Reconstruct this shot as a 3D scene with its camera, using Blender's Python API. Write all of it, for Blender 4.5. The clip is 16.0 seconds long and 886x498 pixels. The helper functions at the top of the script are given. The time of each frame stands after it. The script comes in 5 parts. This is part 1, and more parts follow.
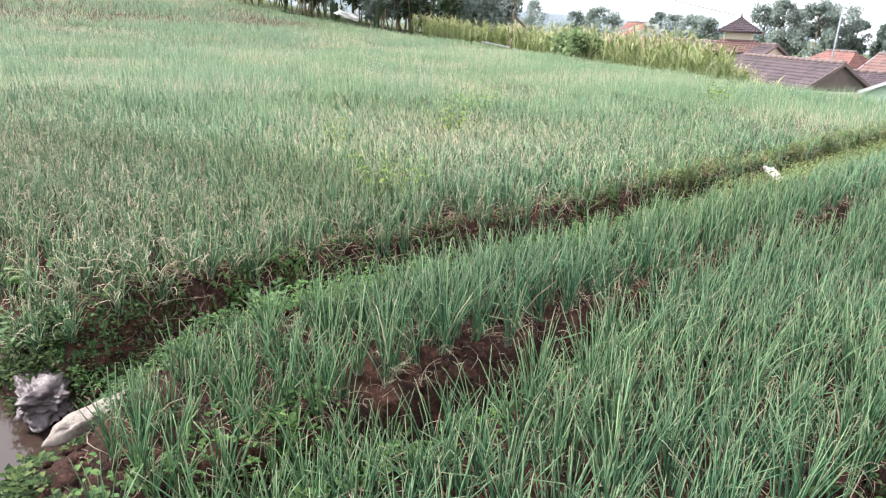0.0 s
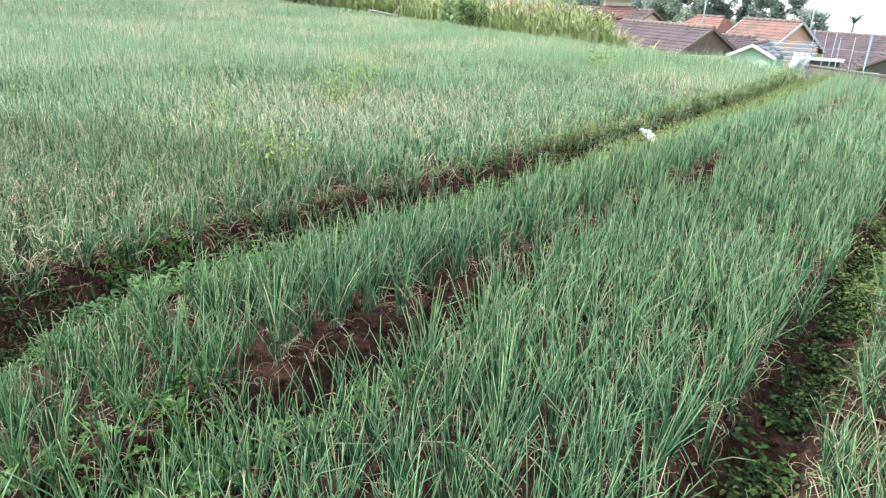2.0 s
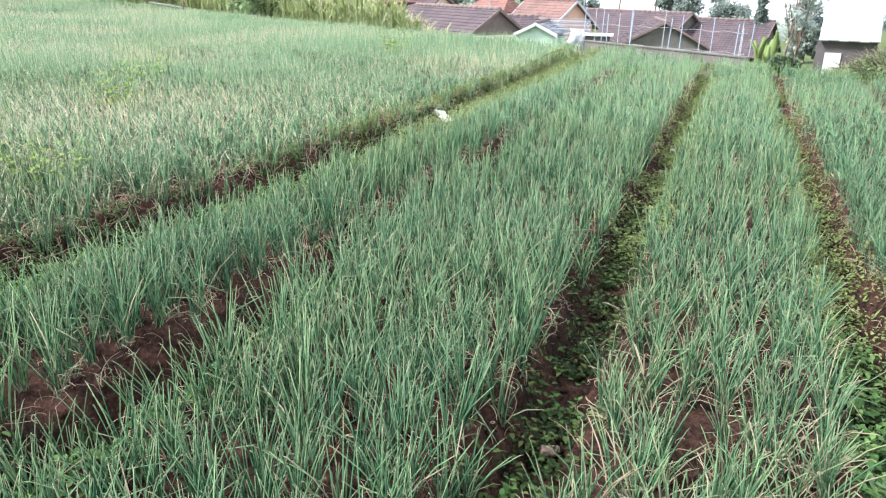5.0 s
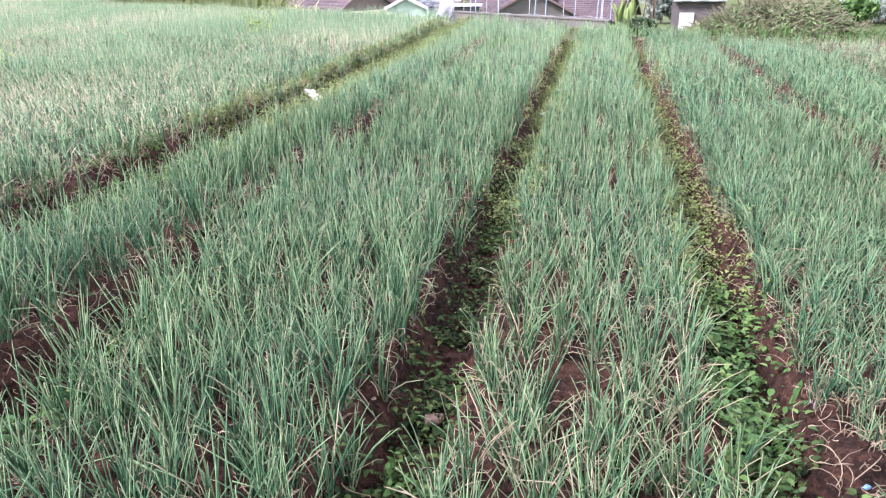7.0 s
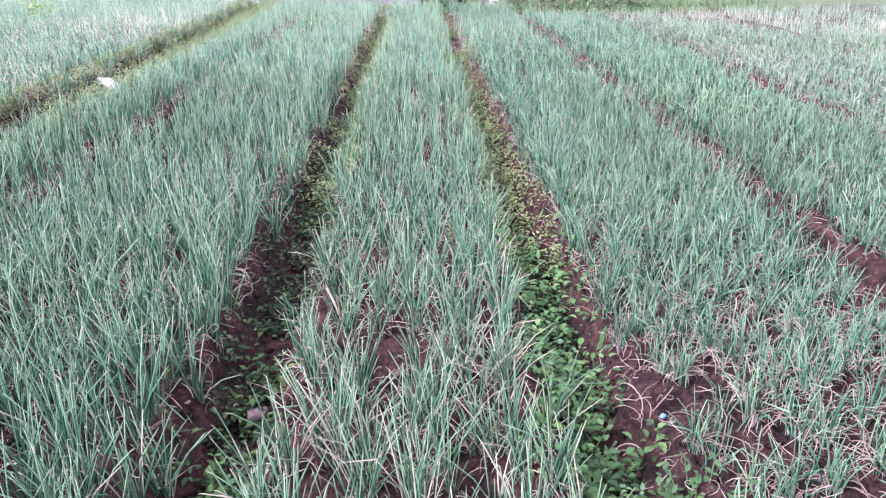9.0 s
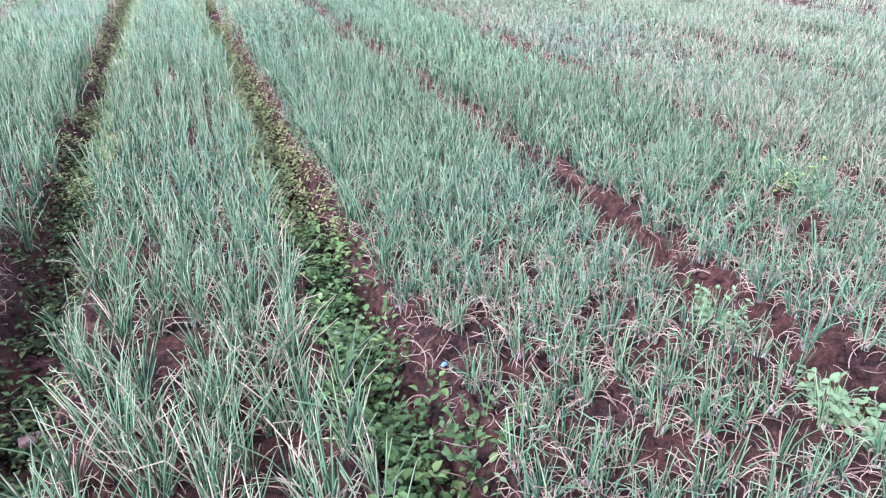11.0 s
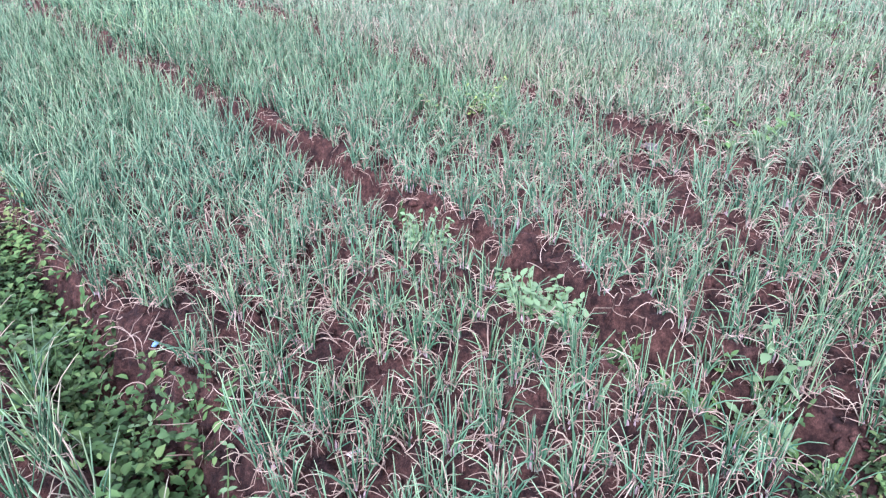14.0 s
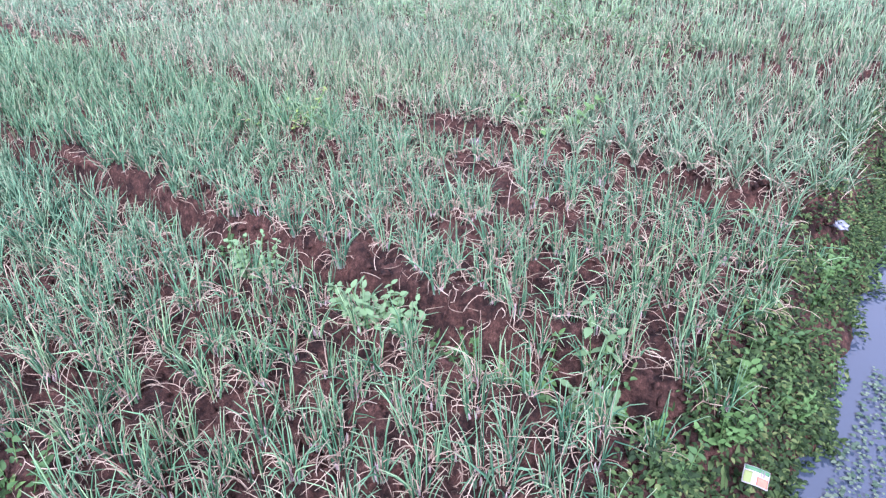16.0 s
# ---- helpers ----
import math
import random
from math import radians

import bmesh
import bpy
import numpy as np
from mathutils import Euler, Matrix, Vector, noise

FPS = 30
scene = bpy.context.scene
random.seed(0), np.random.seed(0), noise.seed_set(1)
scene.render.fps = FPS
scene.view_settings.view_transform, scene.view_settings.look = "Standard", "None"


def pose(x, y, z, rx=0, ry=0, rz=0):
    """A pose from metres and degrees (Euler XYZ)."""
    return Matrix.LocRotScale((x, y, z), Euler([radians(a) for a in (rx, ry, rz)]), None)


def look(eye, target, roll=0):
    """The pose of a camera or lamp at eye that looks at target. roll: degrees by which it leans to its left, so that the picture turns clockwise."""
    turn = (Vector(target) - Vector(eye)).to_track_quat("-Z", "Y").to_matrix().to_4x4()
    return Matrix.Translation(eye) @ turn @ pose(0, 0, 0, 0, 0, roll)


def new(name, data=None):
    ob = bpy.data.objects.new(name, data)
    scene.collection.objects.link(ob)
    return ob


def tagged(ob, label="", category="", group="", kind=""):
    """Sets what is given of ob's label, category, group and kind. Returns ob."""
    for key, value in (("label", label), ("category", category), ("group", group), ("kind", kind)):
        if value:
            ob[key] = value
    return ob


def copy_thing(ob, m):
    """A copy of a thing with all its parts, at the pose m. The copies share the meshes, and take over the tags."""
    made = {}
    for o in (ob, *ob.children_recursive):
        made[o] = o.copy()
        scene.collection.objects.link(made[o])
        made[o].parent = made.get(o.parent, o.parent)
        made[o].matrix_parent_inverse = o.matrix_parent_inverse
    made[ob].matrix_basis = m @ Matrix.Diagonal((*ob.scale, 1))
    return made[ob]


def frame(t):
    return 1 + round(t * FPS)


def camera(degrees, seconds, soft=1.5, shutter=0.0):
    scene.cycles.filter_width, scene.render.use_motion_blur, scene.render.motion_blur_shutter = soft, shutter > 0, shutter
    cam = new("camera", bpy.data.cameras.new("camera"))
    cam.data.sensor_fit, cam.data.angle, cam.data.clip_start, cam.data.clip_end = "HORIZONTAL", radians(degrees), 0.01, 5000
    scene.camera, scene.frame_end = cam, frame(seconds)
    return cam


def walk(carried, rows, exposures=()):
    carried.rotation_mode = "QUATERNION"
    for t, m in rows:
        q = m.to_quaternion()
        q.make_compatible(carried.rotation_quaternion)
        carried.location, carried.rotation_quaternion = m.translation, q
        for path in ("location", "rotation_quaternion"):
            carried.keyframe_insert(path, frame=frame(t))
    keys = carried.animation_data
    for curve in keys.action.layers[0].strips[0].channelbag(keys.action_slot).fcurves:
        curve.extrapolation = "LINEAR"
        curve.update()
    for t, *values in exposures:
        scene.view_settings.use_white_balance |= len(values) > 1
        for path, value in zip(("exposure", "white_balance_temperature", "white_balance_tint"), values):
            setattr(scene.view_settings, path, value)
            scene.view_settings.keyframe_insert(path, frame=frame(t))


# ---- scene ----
cam = camera(64.5, 16.0, 1.3)
PATH = [
    (0, (0.269, 0.135, 1.492), (-1.09, 1.467, 0.877), 2.6),
    (0.5, (0.283, 0.141, 1.493), (-1.005, 1.533, 0.858), 3.0),
    (1, (0.292, 0.143, 1.496), (-0.953, 1.569, 0.85), 3.2),
    (1.5, (0.305, 0.143, 1.495), (-0.883, 1.611, 0.836), 3.5),
    (2, (0.331, 0.152, 1.505), (-0.797, 1.656, 0.823), 2.4),
    (2.5, (0.363, 0.164, 1.515), (-0.66, 1.742, 0.836), 1.8),
    (3, (0.38, 0.165, 1.524), (-0.565, 1.796, 0.854), 1.7),
    (3.5, (0.4, 0.166, 1.526), (-0.504, 1.822, 0.862), 1.3),
    (4, (0.419, 0.173, 1.531), (-0.416, 1.859, 0.853), 1.1),
    (4.2, (0.428, 0.177, 1.53), (-0.38, 1.876, 0.853), 1.2),
    (6.3, (0.52, 0.239, 1.508), (0.01, 2.024, 0.763), -0.6),
    (6.5, (0.53, 0.243, 1.506), (0.044, 2.034, 0.759), -0.8),
    (7, (0.554, 0.257, 1.498), (0.155, 2.063, 0.737), -1.1),
    (7.5, (0.571, 0.267, 1.485), (0.25, 2.075, 0.693), -1.7),
    (8, (0.598, 0.283, 1.482), (0.379, 2.093, 0.659), -1.9),
    (8.5, (0.63, 0.291, 1.474), (0.537, 2.11, 0.65), -1.6),
    (9, (0.659, 0.304, 1.468), (0.71, 2.128, 0.65), -1.1),
    (9.2, (0.673, 0.301, 1.465), (0.769, 2.121, 0.642), -1.2),
    (11.3, (0.748, 0.224, 1.518), (1.422, 1.87, 0.603), 0.4),
    (11.5, (0.756, 0.226, 1.515), (1.477, 1.85, 0.597), 1.2),
    (12, (0.785, 0.22, 1.503), (1.622, 1.776, 0.566), 0.4),
    (12.5, (0.815, 0.21, 1.49), (1.747, 1.685, 0.512), 0.9),
    (13, (0.847, 0.197, 1.48), (1.842, 1.61, 0.474), -0.3),
    (13.5, (0.879, 0.178, 1.472), (1.954, 1.513, 0.442), -0.4),
    (14, (0.908, 0.159, 1.466), (2.054, 1.436, 0.439), -0.4),
    (14.5, (0.932, 0.14, 1.466), (2.144, 1.364, 0.45), 0.4),
    (15, (0.959, 0.122, 1.467), (2.239, 1.273, 0.449), 0.3),
    (15.5, (0.986, 0.099, 1.47), (2.312, 1.196, 0.452), -1.0),
    (16, (1.014, 0.072, 1.476), (2.413, 1.07, 0.453), -1.9),
]
EXPOSURES = [(0, 1.67, 6450, 18), (1, 1.68, 6400, 13), (2, 1.69, 6300, 8), (3, 1.70, 6300, 7), (4.2, 1.72, 6250, 12), (6.3, 1.83, 6200, 22), (7, 1.90, 6100, 31), (7.6, 1.95, 5850, 40), (9, 2.04, 5450, 46), (12.5, 2.02, 5420, 44), (16, 1.98, 5330, 39)]
walk(cam, [(t, look(eye, aim, roll)) for t, eye, aim, roll in PATH], EXPOSURES)

# ---- light: bright overcast sky, weak sun spread wide by cloud ----
world = bpy.data.worlds.new("world")
scene.world = world
world.use_nodes = True
wn, wl = world.node_tree.nodes, world.node_tree.links
wn.clear()
sky = wn.new("ShaderNodeTexSky")
sky.sky_type, sky.sun_disc = "NISHITA", False
sky.sun_elevation, sky.sun_rotation = radians(43), radians(235)
sky.dust_density, sky.air_density = 4.0, 1.0
haze = wn.new("ShaderNodeMix")
haze.data_type = "RGBA"
haze.inputs["Factor"].default_value = 0.9
haze.inputs["B"].default_value = (8.8, 9.2, 9.6, 1)
bg = wn.new("ShaderNodeBackground")
bg.inputs["Strength"].default_value = 0.084
wout = wn.new("ShaderNodeOutputWorld")
wl.new(sky.outputs["Color"], haze.inputs["A"])
wl.new(haze.outputs["Result"], bg.inputs["Color"])
wl.new(bg.outputs["Background"], wout.inputs["Surface"])
sun = new("sun", bpy.data.lights.new("sun", "SUN"))
sun.data.energy, sun.data.angle, sun.data.color = 3.0, radians(12), (1.0, 0.97, 0.92)
sun.matrix_world = look((-26, -18, 30), (0, 0, 0))

# ---- materials ----


def mat(name, rough=0.8, metal=0.0):
    m = bpy.data.materials.new(name)
    m.use_nodes = True
    b = m.node_tree.nodes["Principled BSDF"]
    b.inputs["Roughness"].default_value = rough
    b.inputs["Metallic"].default_value = metal
    return m, m.node_tree.nodes, m.node_tree.links, b


def mix(n, l, fac, a, b, kind="MIX"):
    x = n.new("ShaderNodeMix")
    x.data_type, x.blend_type = "RGBA", kind
    for key, v in (("Factor", fac), ("A", a), ("B", b)):
        if isinstance(v, (int, float)):
            x.inputs[key].default_value = v
        elif isinstance(v, tuple):
            x.inputs[key].default_value = (*v, 1)
        else:
            l.new(v, x.inputs[key])
    return x.outputs["Result"]


def grain(n, l, scale, detail=4.0, rough=0.6):
    g = n.new("ShaderNodeNewGeometry")
    t = n.new("ShaderNodeTexNoise")
    t.inputs["Scale"].default_value, t.inputs["Detail"].default_value, t.inputs["Roughness"].default_value = scale, detail, rough
    l.new(g.outputs["Position"], t.inputs["Vector"])
    return t.outputs["Fac"]


def ramp(n, l, fac, *stops):
    r = n.new("ShaderNodeValToRGB")
    e = r.color_ramp.elements
    while len(e) < len(stops):
        e.new(0.5)
    for el, (p, c) in zip(e, stops):
        el.position, el.color = p, (*c, 1)
    l.new(fac, r.inputs["Fac"])
    return r.outputs["Color"]


def bump(n, l, height, strength, dist, b):
    u = n.new("ShaderNodeBump")
    u.inputs["Strength"].default_value, u.inputs["Distance"].default_value = strength, dist
    l.new(height, u.inputs["Height"])
    l.new(u.outputs["Normal"], b.inputs["Normal"])


def mottled(name, dark, light, scale=6.0, rough=0.8, metal=0.0, relief=0.0, fine=60.0):
    """Two scales of variation between two colours, with relief."""
    m, n, l, b = mat(name, rough, metal)
    c1 = ramp(n, l, grain(n, l, scale), (0.3, dark), (0.7, light))
    c2 = ramp(n, l, grain(n, l, fine), (0.3, tuple(v * 0.75 for v in dark)), (0.75, tuple(min(1, v * 1.15) for v in light)))
    l.new(mix(n, l, 0.4, c1, c2), b.inputs["Base Color"])
    if relief:
        bump(n, l, grain(n, l, fine, 6), 0.6, relief, b)
    return m


def island(n):
    return n.new("ShaderNodeNewGeometry").outputs["Random Per Island"]


def leafy(name, stops, rough=0.5, glow=0.25, patch=0.8, patch_dark=0.7):
    """Leaves that differ one from the next, with a little light coming through."""
    m, n, l, b = mat(name, rough)
    b.inputs["Specular IOR Level"].default_value = 0.22
    c = ramp(n, l, island(n), *stops)
    c = mix(n, l, ramp(n, l, grain(n, l, patch), (0.35, (0, 0, 0)), (0.65, (1, 1, 1))), mix(n, l, 1.0, c, (patch_dark, patch_dark, patch_dark), "MULTIPLY"), c)
    l.new(c, b.inputs["Base Color"])
    through_light = n.new("ShaderNodeBsdfTranslucent")
    l.new(c, through_light.inputs["Color"])
    both = n.new("ShaderNodeMixShader")
    both.inputs[0].default_value = glow
    l.new(b.outputs[0], both.inputs[1])
    l.new(through_light.outputs[0], both.inputs[2])
    l.new(both.outputs[0], n["Material Output"].inputs["Surface"])
    return m


def onion_material():
    m, n, l, b = mat("onion_leaf", 0.6)
    b.inputs["Specular IOR Level"].default_value = 0.15
    along = n.new("ShaderNodeAttribute"); along.attribute_name = "along"
    dry = n.new("ShaderNodeAttribute"); dry.attribute_name = "dry"
    oi = n.new("ShaderNodeObjectInfo")
    add = n.new("ShaderNodeMath"); add.operation = "ADD"
    l.new(island(n), add.inputs[0]); l.new(oi.outputs["Random"], add.inputs[1])
    fr = n.new("ShaderNodeMath"); fr.operation = "FRACT"
    l.new(add.outputs[0], fr.inputs[0])
    green = ramp(n, l, fr.outputs[0], (0.0, LEAF_A), (0.35, LEAF_B), (0.75, LEAF_C), (1.0, LEAF_D))
    green = mix(n, l, ramp(n, l, grain(n, l, 0.5, 3), (0.35, (0, 0, 0)), (0.65, (1, 1, 1))), green, mix(n, l, 1.0, green, (1.14, 1.02, 0.84), "MULTIPLY"))
    straw = ramp(n, l, fr.outputs[0], (0.0, (0.185, 0.135, 0.093)), (0.45, (0.28, 0.22, 0.152)), (0.7, (0.37, 0.305, 0.215)), (1.0, (0.235, 0.178, 0.127)))
    cream = n.new("ShaderNodeAttribute"); cream.attribute_name = "cream"
    straw = mix(n, l, cream.outputs["Fac"], straw, (0.56, 0.50, 0.36))
    seven = n.new("ShaderNodeMath"); seven.operation = "MULTIPLY"; seven.inputs[1].default_value = 7.31
    l.new(fr.outputs[0], seven.inputs[0])
    other = n.new("ShaderNodeMath"); other.operation = "FRACT"
    l.new(seven.outputs[0], other.inputs[0])
    browned = ramp(n, l, other.outputs[0], (0.45, (0.25, 0.25, 0.25)), (0.7, (1, 1, 1)))
    # Lighter upper leaf: pale tips, plus light on the canopy top put into colour.
    pale = ramp(n, l, along.outputs["Fac"], (0.55, (0, 0, 0)), (1.0, (0.40, 0.40, 0.40)))
    green = mix(n, l, pale, green, (0.27, 0.375, 0.205))
    isbase = ramp(n, l, along.outputs["Fac"], (0.0, (0.6, 0.6, 0.6)), (0.10, (0, 0, 0)))
    tip = ramp(n, l, along.outputs["Fac"], (0.82, (0, 0, 0)), (0.98, (0.6, 0.6, 0.6)))
    tip = mix(n, l, 1.0, tip, browned, "MULTIPLY")
    c = mix(n, l, isbase, green, (0.36, 0.33, 0.29))
    c = mix(n, l, tip, c, straw)
    c = mix(n, l, dry.outputs["Fac"], c, straw)
    l.new(c, b.inputs["Base Color"])
    tr = n.new("ShaderNodeBsdfTranslucent")
    l.new(c, tr.inputs["Color"])
    both = n.new("ShaderNodeMixShader"); both.inputs[0].default_value = 0.10
    l.new(b.outputs[0], both.inputs[1]); l.new(tr.outputs[0], both.inputs[2])
    l.new(both.outputs[0], n["Material Output"].inputs["Surface"])
    return m


def soil_material():
    m, n, l, b = mat("soil", 0.95)
    b.inputs["Specular IOR Level"].default_value = 0.2
    c = ramp(n, l, grain(n, l, 1.6, 5), (0.3, (0.038, 0.0185, 0.0132)), (0.7, (0.118, 0.058, 0.041)))
    # Near-black stop paints occlusion between soil crumbs into the colour.
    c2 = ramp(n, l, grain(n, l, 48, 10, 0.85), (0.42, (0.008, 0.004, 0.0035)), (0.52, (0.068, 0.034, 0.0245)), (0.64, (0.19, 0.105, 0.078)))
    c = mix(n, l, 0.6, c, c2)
    # Multiplied dark spots put the shade of small cavities into the colour.
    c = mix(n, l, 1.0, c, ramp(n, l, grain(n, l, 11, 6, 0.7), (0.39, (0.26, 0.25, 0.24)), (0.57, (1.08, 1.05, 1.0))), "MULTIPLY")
    far = n.new("ShaderNodeAttribute"); far.attribute_name = "grass"
    turf = ramp(n, l, grain(n, l, 3.0, 6), (0.3, (0.045, 0.075, 0.025)), (0.7, (0.10, 0.125, 0.05)))
    c = mix(n, l, far.outputs["Fac"], c, turf)
    l.new(c, b.inputs["Base Color"])
    bump(n, l, grain(n, l, 42, 8, 0.8), 1.0, 0.03, b)
    return m


def tile_material(name, a, b_, moss):
    m, n, l, b = mat(name, 0.85)
    c = ramp(n, l, island(n), (0.0, a), (1.0, b_))
    c = mix(n, l, ramp(n, l, grain(n, l, 0.9, 6), (0.42, (0, 0, 0)), (0.68, (0.8, 0.8, 0.8))), c, moss)
    l.new(c, b.inputs["Base Color"])
    bump(n, l, grain(n, l, 25, 5), 0.5, 0.02, b)
    return m


LEAF_A, LEAF_B, LEAF_C, LEAF_D = (0.018, 0.066, 0.036), (0.043, 0.128, 0.072), (0.090, 0.208, 0.118), (0.180, 0.305, 0.164)
M_ONION = onion_material()
M_SOIL = soil_material()
M_STALK = mottled("onion_stalk", (0.15, 0.12, 0.11), (0.32, 0.26, 0.24), 30, 0.5)
M_WEED = leafy("weed_leaf", [(0, (0.04, 0.10, 0.028)), (0.5, (0.075, 0.165, 0.045)), (1, (0.14, 0.24, 0.07))], 0.65)
M_WEED_DEEP = leafy("weed_leaf_deep", [(0, (0.022, 0.058, 0.018)), (0.5, (0.046, 0.108, 0.032)), (1, (0.10, 0.18, 0.06))], 0.6)
M_WEED_LIGHT = leafy("weed_leaf_light", [(0, (0.07, 0.16, 0.045)), (0.5, (0.125, 0.225, 0.095)), (1, (0.19, 0.295, 0.14))], 0.62)
# Darkest greens stand for shaded gaps between low leaves.
M_CREEPER_SHADED = leafy("creeper_leaf_shaded", [(0, (0.010, 0.026, 0.008)), (0.5, (0.032, 0.066, 0.018)), (0.85, (0.07, 0.12, 0.035)), (1, (0.14, 0.18, 0.06))], 0.75)
M_YELLOW = leafy("yellow_green_leaf", [(0, (0.15, 0.23, 0.05)), (0.5, (0.23, 0.33, 0.08)), (1, (0.33, 0.43, 0.13))], 0.6, 0.35)
M_OLIVE = leafy("olive_weed_leaf", [(0, (0.10, 0.15, 0.045)), (0.5, (0.16, 0.22, 0.07)), (1, (0.25, 0.30, 0.11))], 0.65)
M_HEAP = leafy("heaped_stalks", [(0, (0.13, 0.135, 0.075)), (0.5, (0.22, 0.22, 0.135)), (1, (0.33, 0.32, 0.21))], 0.75, 0.3)
M_STRAW = leafy("straw", [(0, (0.22, 0.16, 0.11)), (0.5, (0.34, 0.27, 0.19)), (1, (0.46, 0.385, 0.28))], 0.75, 0.1)
M_CORN = leafy("corn_leaf", [(0, (0.30, 0.40, 0.17)), (0.5, (0.46, 0.54, 0.26)), (1, (0.62, 0.66, 0.40))], 0.6, 0.5, 0.8, 0.9)
M_TASSEL = mottled("tassel", (0.42, 0.36, 0.2), (0.55, 0.48, 0.3), 5)
# Greens lifted and greyed: distance haze is put into the tree leaf colours.
M_TREE_HAZED = leafy("tree_leaf_hazed", [(0, (0.22, 0.28, 0.25)), (0.6, (0.26, 0.32, 0.29)), (1, (0.31, 0.37, 0.32))], 0.8, 0.5, 0.4, 0.9)
M_TREE_HAZIER = leafy("tree_leaf_hazier", [(0, (0.29, 0.35, 0.32)), (0.6, (0.33, 0.39, 0.36)), (1, (0.38, 0.44, 0.39))], 0.8, 0.5, 0.4, 0.95)
M_WATERWEED = leafy("water_weed_leaf", [(0, (0.045, 0.085, 0.05)), (0.6, (0.085, 0.135, 0.085)), (1, (0.15, 0.20, 0.13))], 0.85)
M_BUSH = leafy("bush_leaf", [(0, (0.16, 0.25, 0.11)), (0.5, (0.23, 0.33, 0.16)), (1, (0.31, 0.42, 0.22))], 0.65, 0.45)
M_SHRUB = leafy("shrub_leaf", [(0, (0.05, 0.085, 0.05)), (0.6, (0.09, 0.14, 0.075)), (1, (0.14, 0.2, 0.10))], 0.65, 0.3)
M_BANANA = leafy("banana_leaf", [(0, (0.16, 0.25, 0.08)), (1, (0.30, 0.40, 0.15))], 0.45, 0.35)
M_BARK = mottled("bark", (0.10, 0.075, 0.055), (0.24, 0.19, 0.14), 4, 0.9, 0, 0.02, 30)
M_BAMBOO = mottled("bamboo", (0.22, 0.18, 0.11), (0.40, 0.34, 0.22), 4, 0.7)
M_TILE_BROWN = tile_material("roof_tile_brown", (0.070, 0.053, 0.061), (0.094, 0.069, 0.077), (0.050, 0.042, 0.049))
M_TILE_RED = tile_material("roof_tile_red", (0.22, 0.105, 0.085), (0.28, 0.14, 0.115), (0.15, 0.085, 0.075))
M_TILE_ORANGE = tile_material("roof_tile_orange", (0.155, 0.09, 0.08), (0.205, 0.12, 0.105), (0.11, 0.075, 0.07))
M_RIDGE = mottled("ridge_mortar", (0.11, 0.082, 0.078), (0.18, 0.135, 0.125), 3, 0.9)
M_PLASTER = mottled("cream_plaster", (0.55, 0.49, 0.38), (0.74, 0.68, 0.56), 1.2, 0.9, 0, 0.004)
M_PINK = mottled("salmon_plaster", (0.50, 0.30, 0.22), (0.62, 0.40, 0.30), 1.2, 0.9, 0, 0.004)
M_MINT = mottled("mint_plaster", (0.48, 0.66, 0.55), (0.58, 0.75, 0.64), 1.2, 0.9, 0, 0.004)
M_WHITE = mottled("white_paint", (0.42, 0.44, 0.46), (0.56, 0.57, 0.59), 2, 0.7)
M_GREYWALL = mottled("concrete", (0.08, 0.078, 0.072), (0.15, 0.145, 0.13), 1.5, 0.9, 0, 0.01)
M_DARKWALL = mottled("dark_board", (0.055, 0.05, 0.055), (0.11, 0.10, 0.10), 1.5, 0.9, 0, 0.01)
M_TIN = mottled("tin_sheet", (0.34, 0.36, 0.39), (0.48, 0.50, 0.53), 1.0, 0.45, 0.4)
M_GREYTIN = mottled("grey_tin_sheet", (0.16, 0.18, 0.21), (0.26, 0.28, 0.31), 1.0, 0.45, 0.4)
M_BLUEPOLE = mottled("blue_painted_pipe", (0.13, 0.19, 0.25), (0.21, 0.29, 0.36), 3, 0.5, 0.1)
M_GREYPOLE = mottled("grey_pipe", (0.18, 0.20, 0.22), (0.30, 0.32, 0.34), 3, 0.5, 0.3)
M_WIRE = mottled("wire", (0.09, 0.09, 0.10), (0.16, 0.16, 0.17), 3, 0.5, 0.2)
M_SACK = mottled("pale_woven_sack", (0.08, 0.062, 0.05), (0.33, 0.295, 0.25), 16, 0.75, 0, 0.012, 70)
M_SHEET = mottled("grey_plastic_sheet", (0.018, 0.013, 0.013), (0.105, 0.085, 0.088), 22, 0.45, 0, 0.012, 40)
M_WHITEBAG = mottled("white_plastic", (0.42, 0.42, 0.39), (0.60, 0.60, 0.57), 12, 0.4)
M_BLUE = mottled("blue_plastic", (0.07, 0.17, 0.30), (0.12, 0.25, 0.40), 20, 0.4)
M_ORANGE = mottled("orange_print", (0.24, 0.075, 0.035), (0.31, 0.12, 0.065), 30, 0.6)
M_GREENPRINT = mottled("green_print", (0.02, 0.085, 0.03), (0.04, 0.13, 0.05), 30, 0.6)
M_PACKET = mottled("packet_paper", (0.20, 0.20, 0.185), (0.27, 0.27, 0.25), 30, 0.7)
M_INK = mottled("dark_ink", (0.08, 0.06, 0.06), (0.15, 0.12, 0.12), 30, 0.5)
# Pale blue here is distance haze put into the hills' base colour.
M_HILL_HAZED = mottled("hazed_hills", (0.42, 0.50, 0.58), (0.50, 0.57, 0.64), 0.004, 1.0, 0, 0, 0.02)
M_STONE = mottled("stone", (0.09, 0.06, 0.05), (0.19, 0.13, 0.105), 20, 0.9, 0, 0.01)


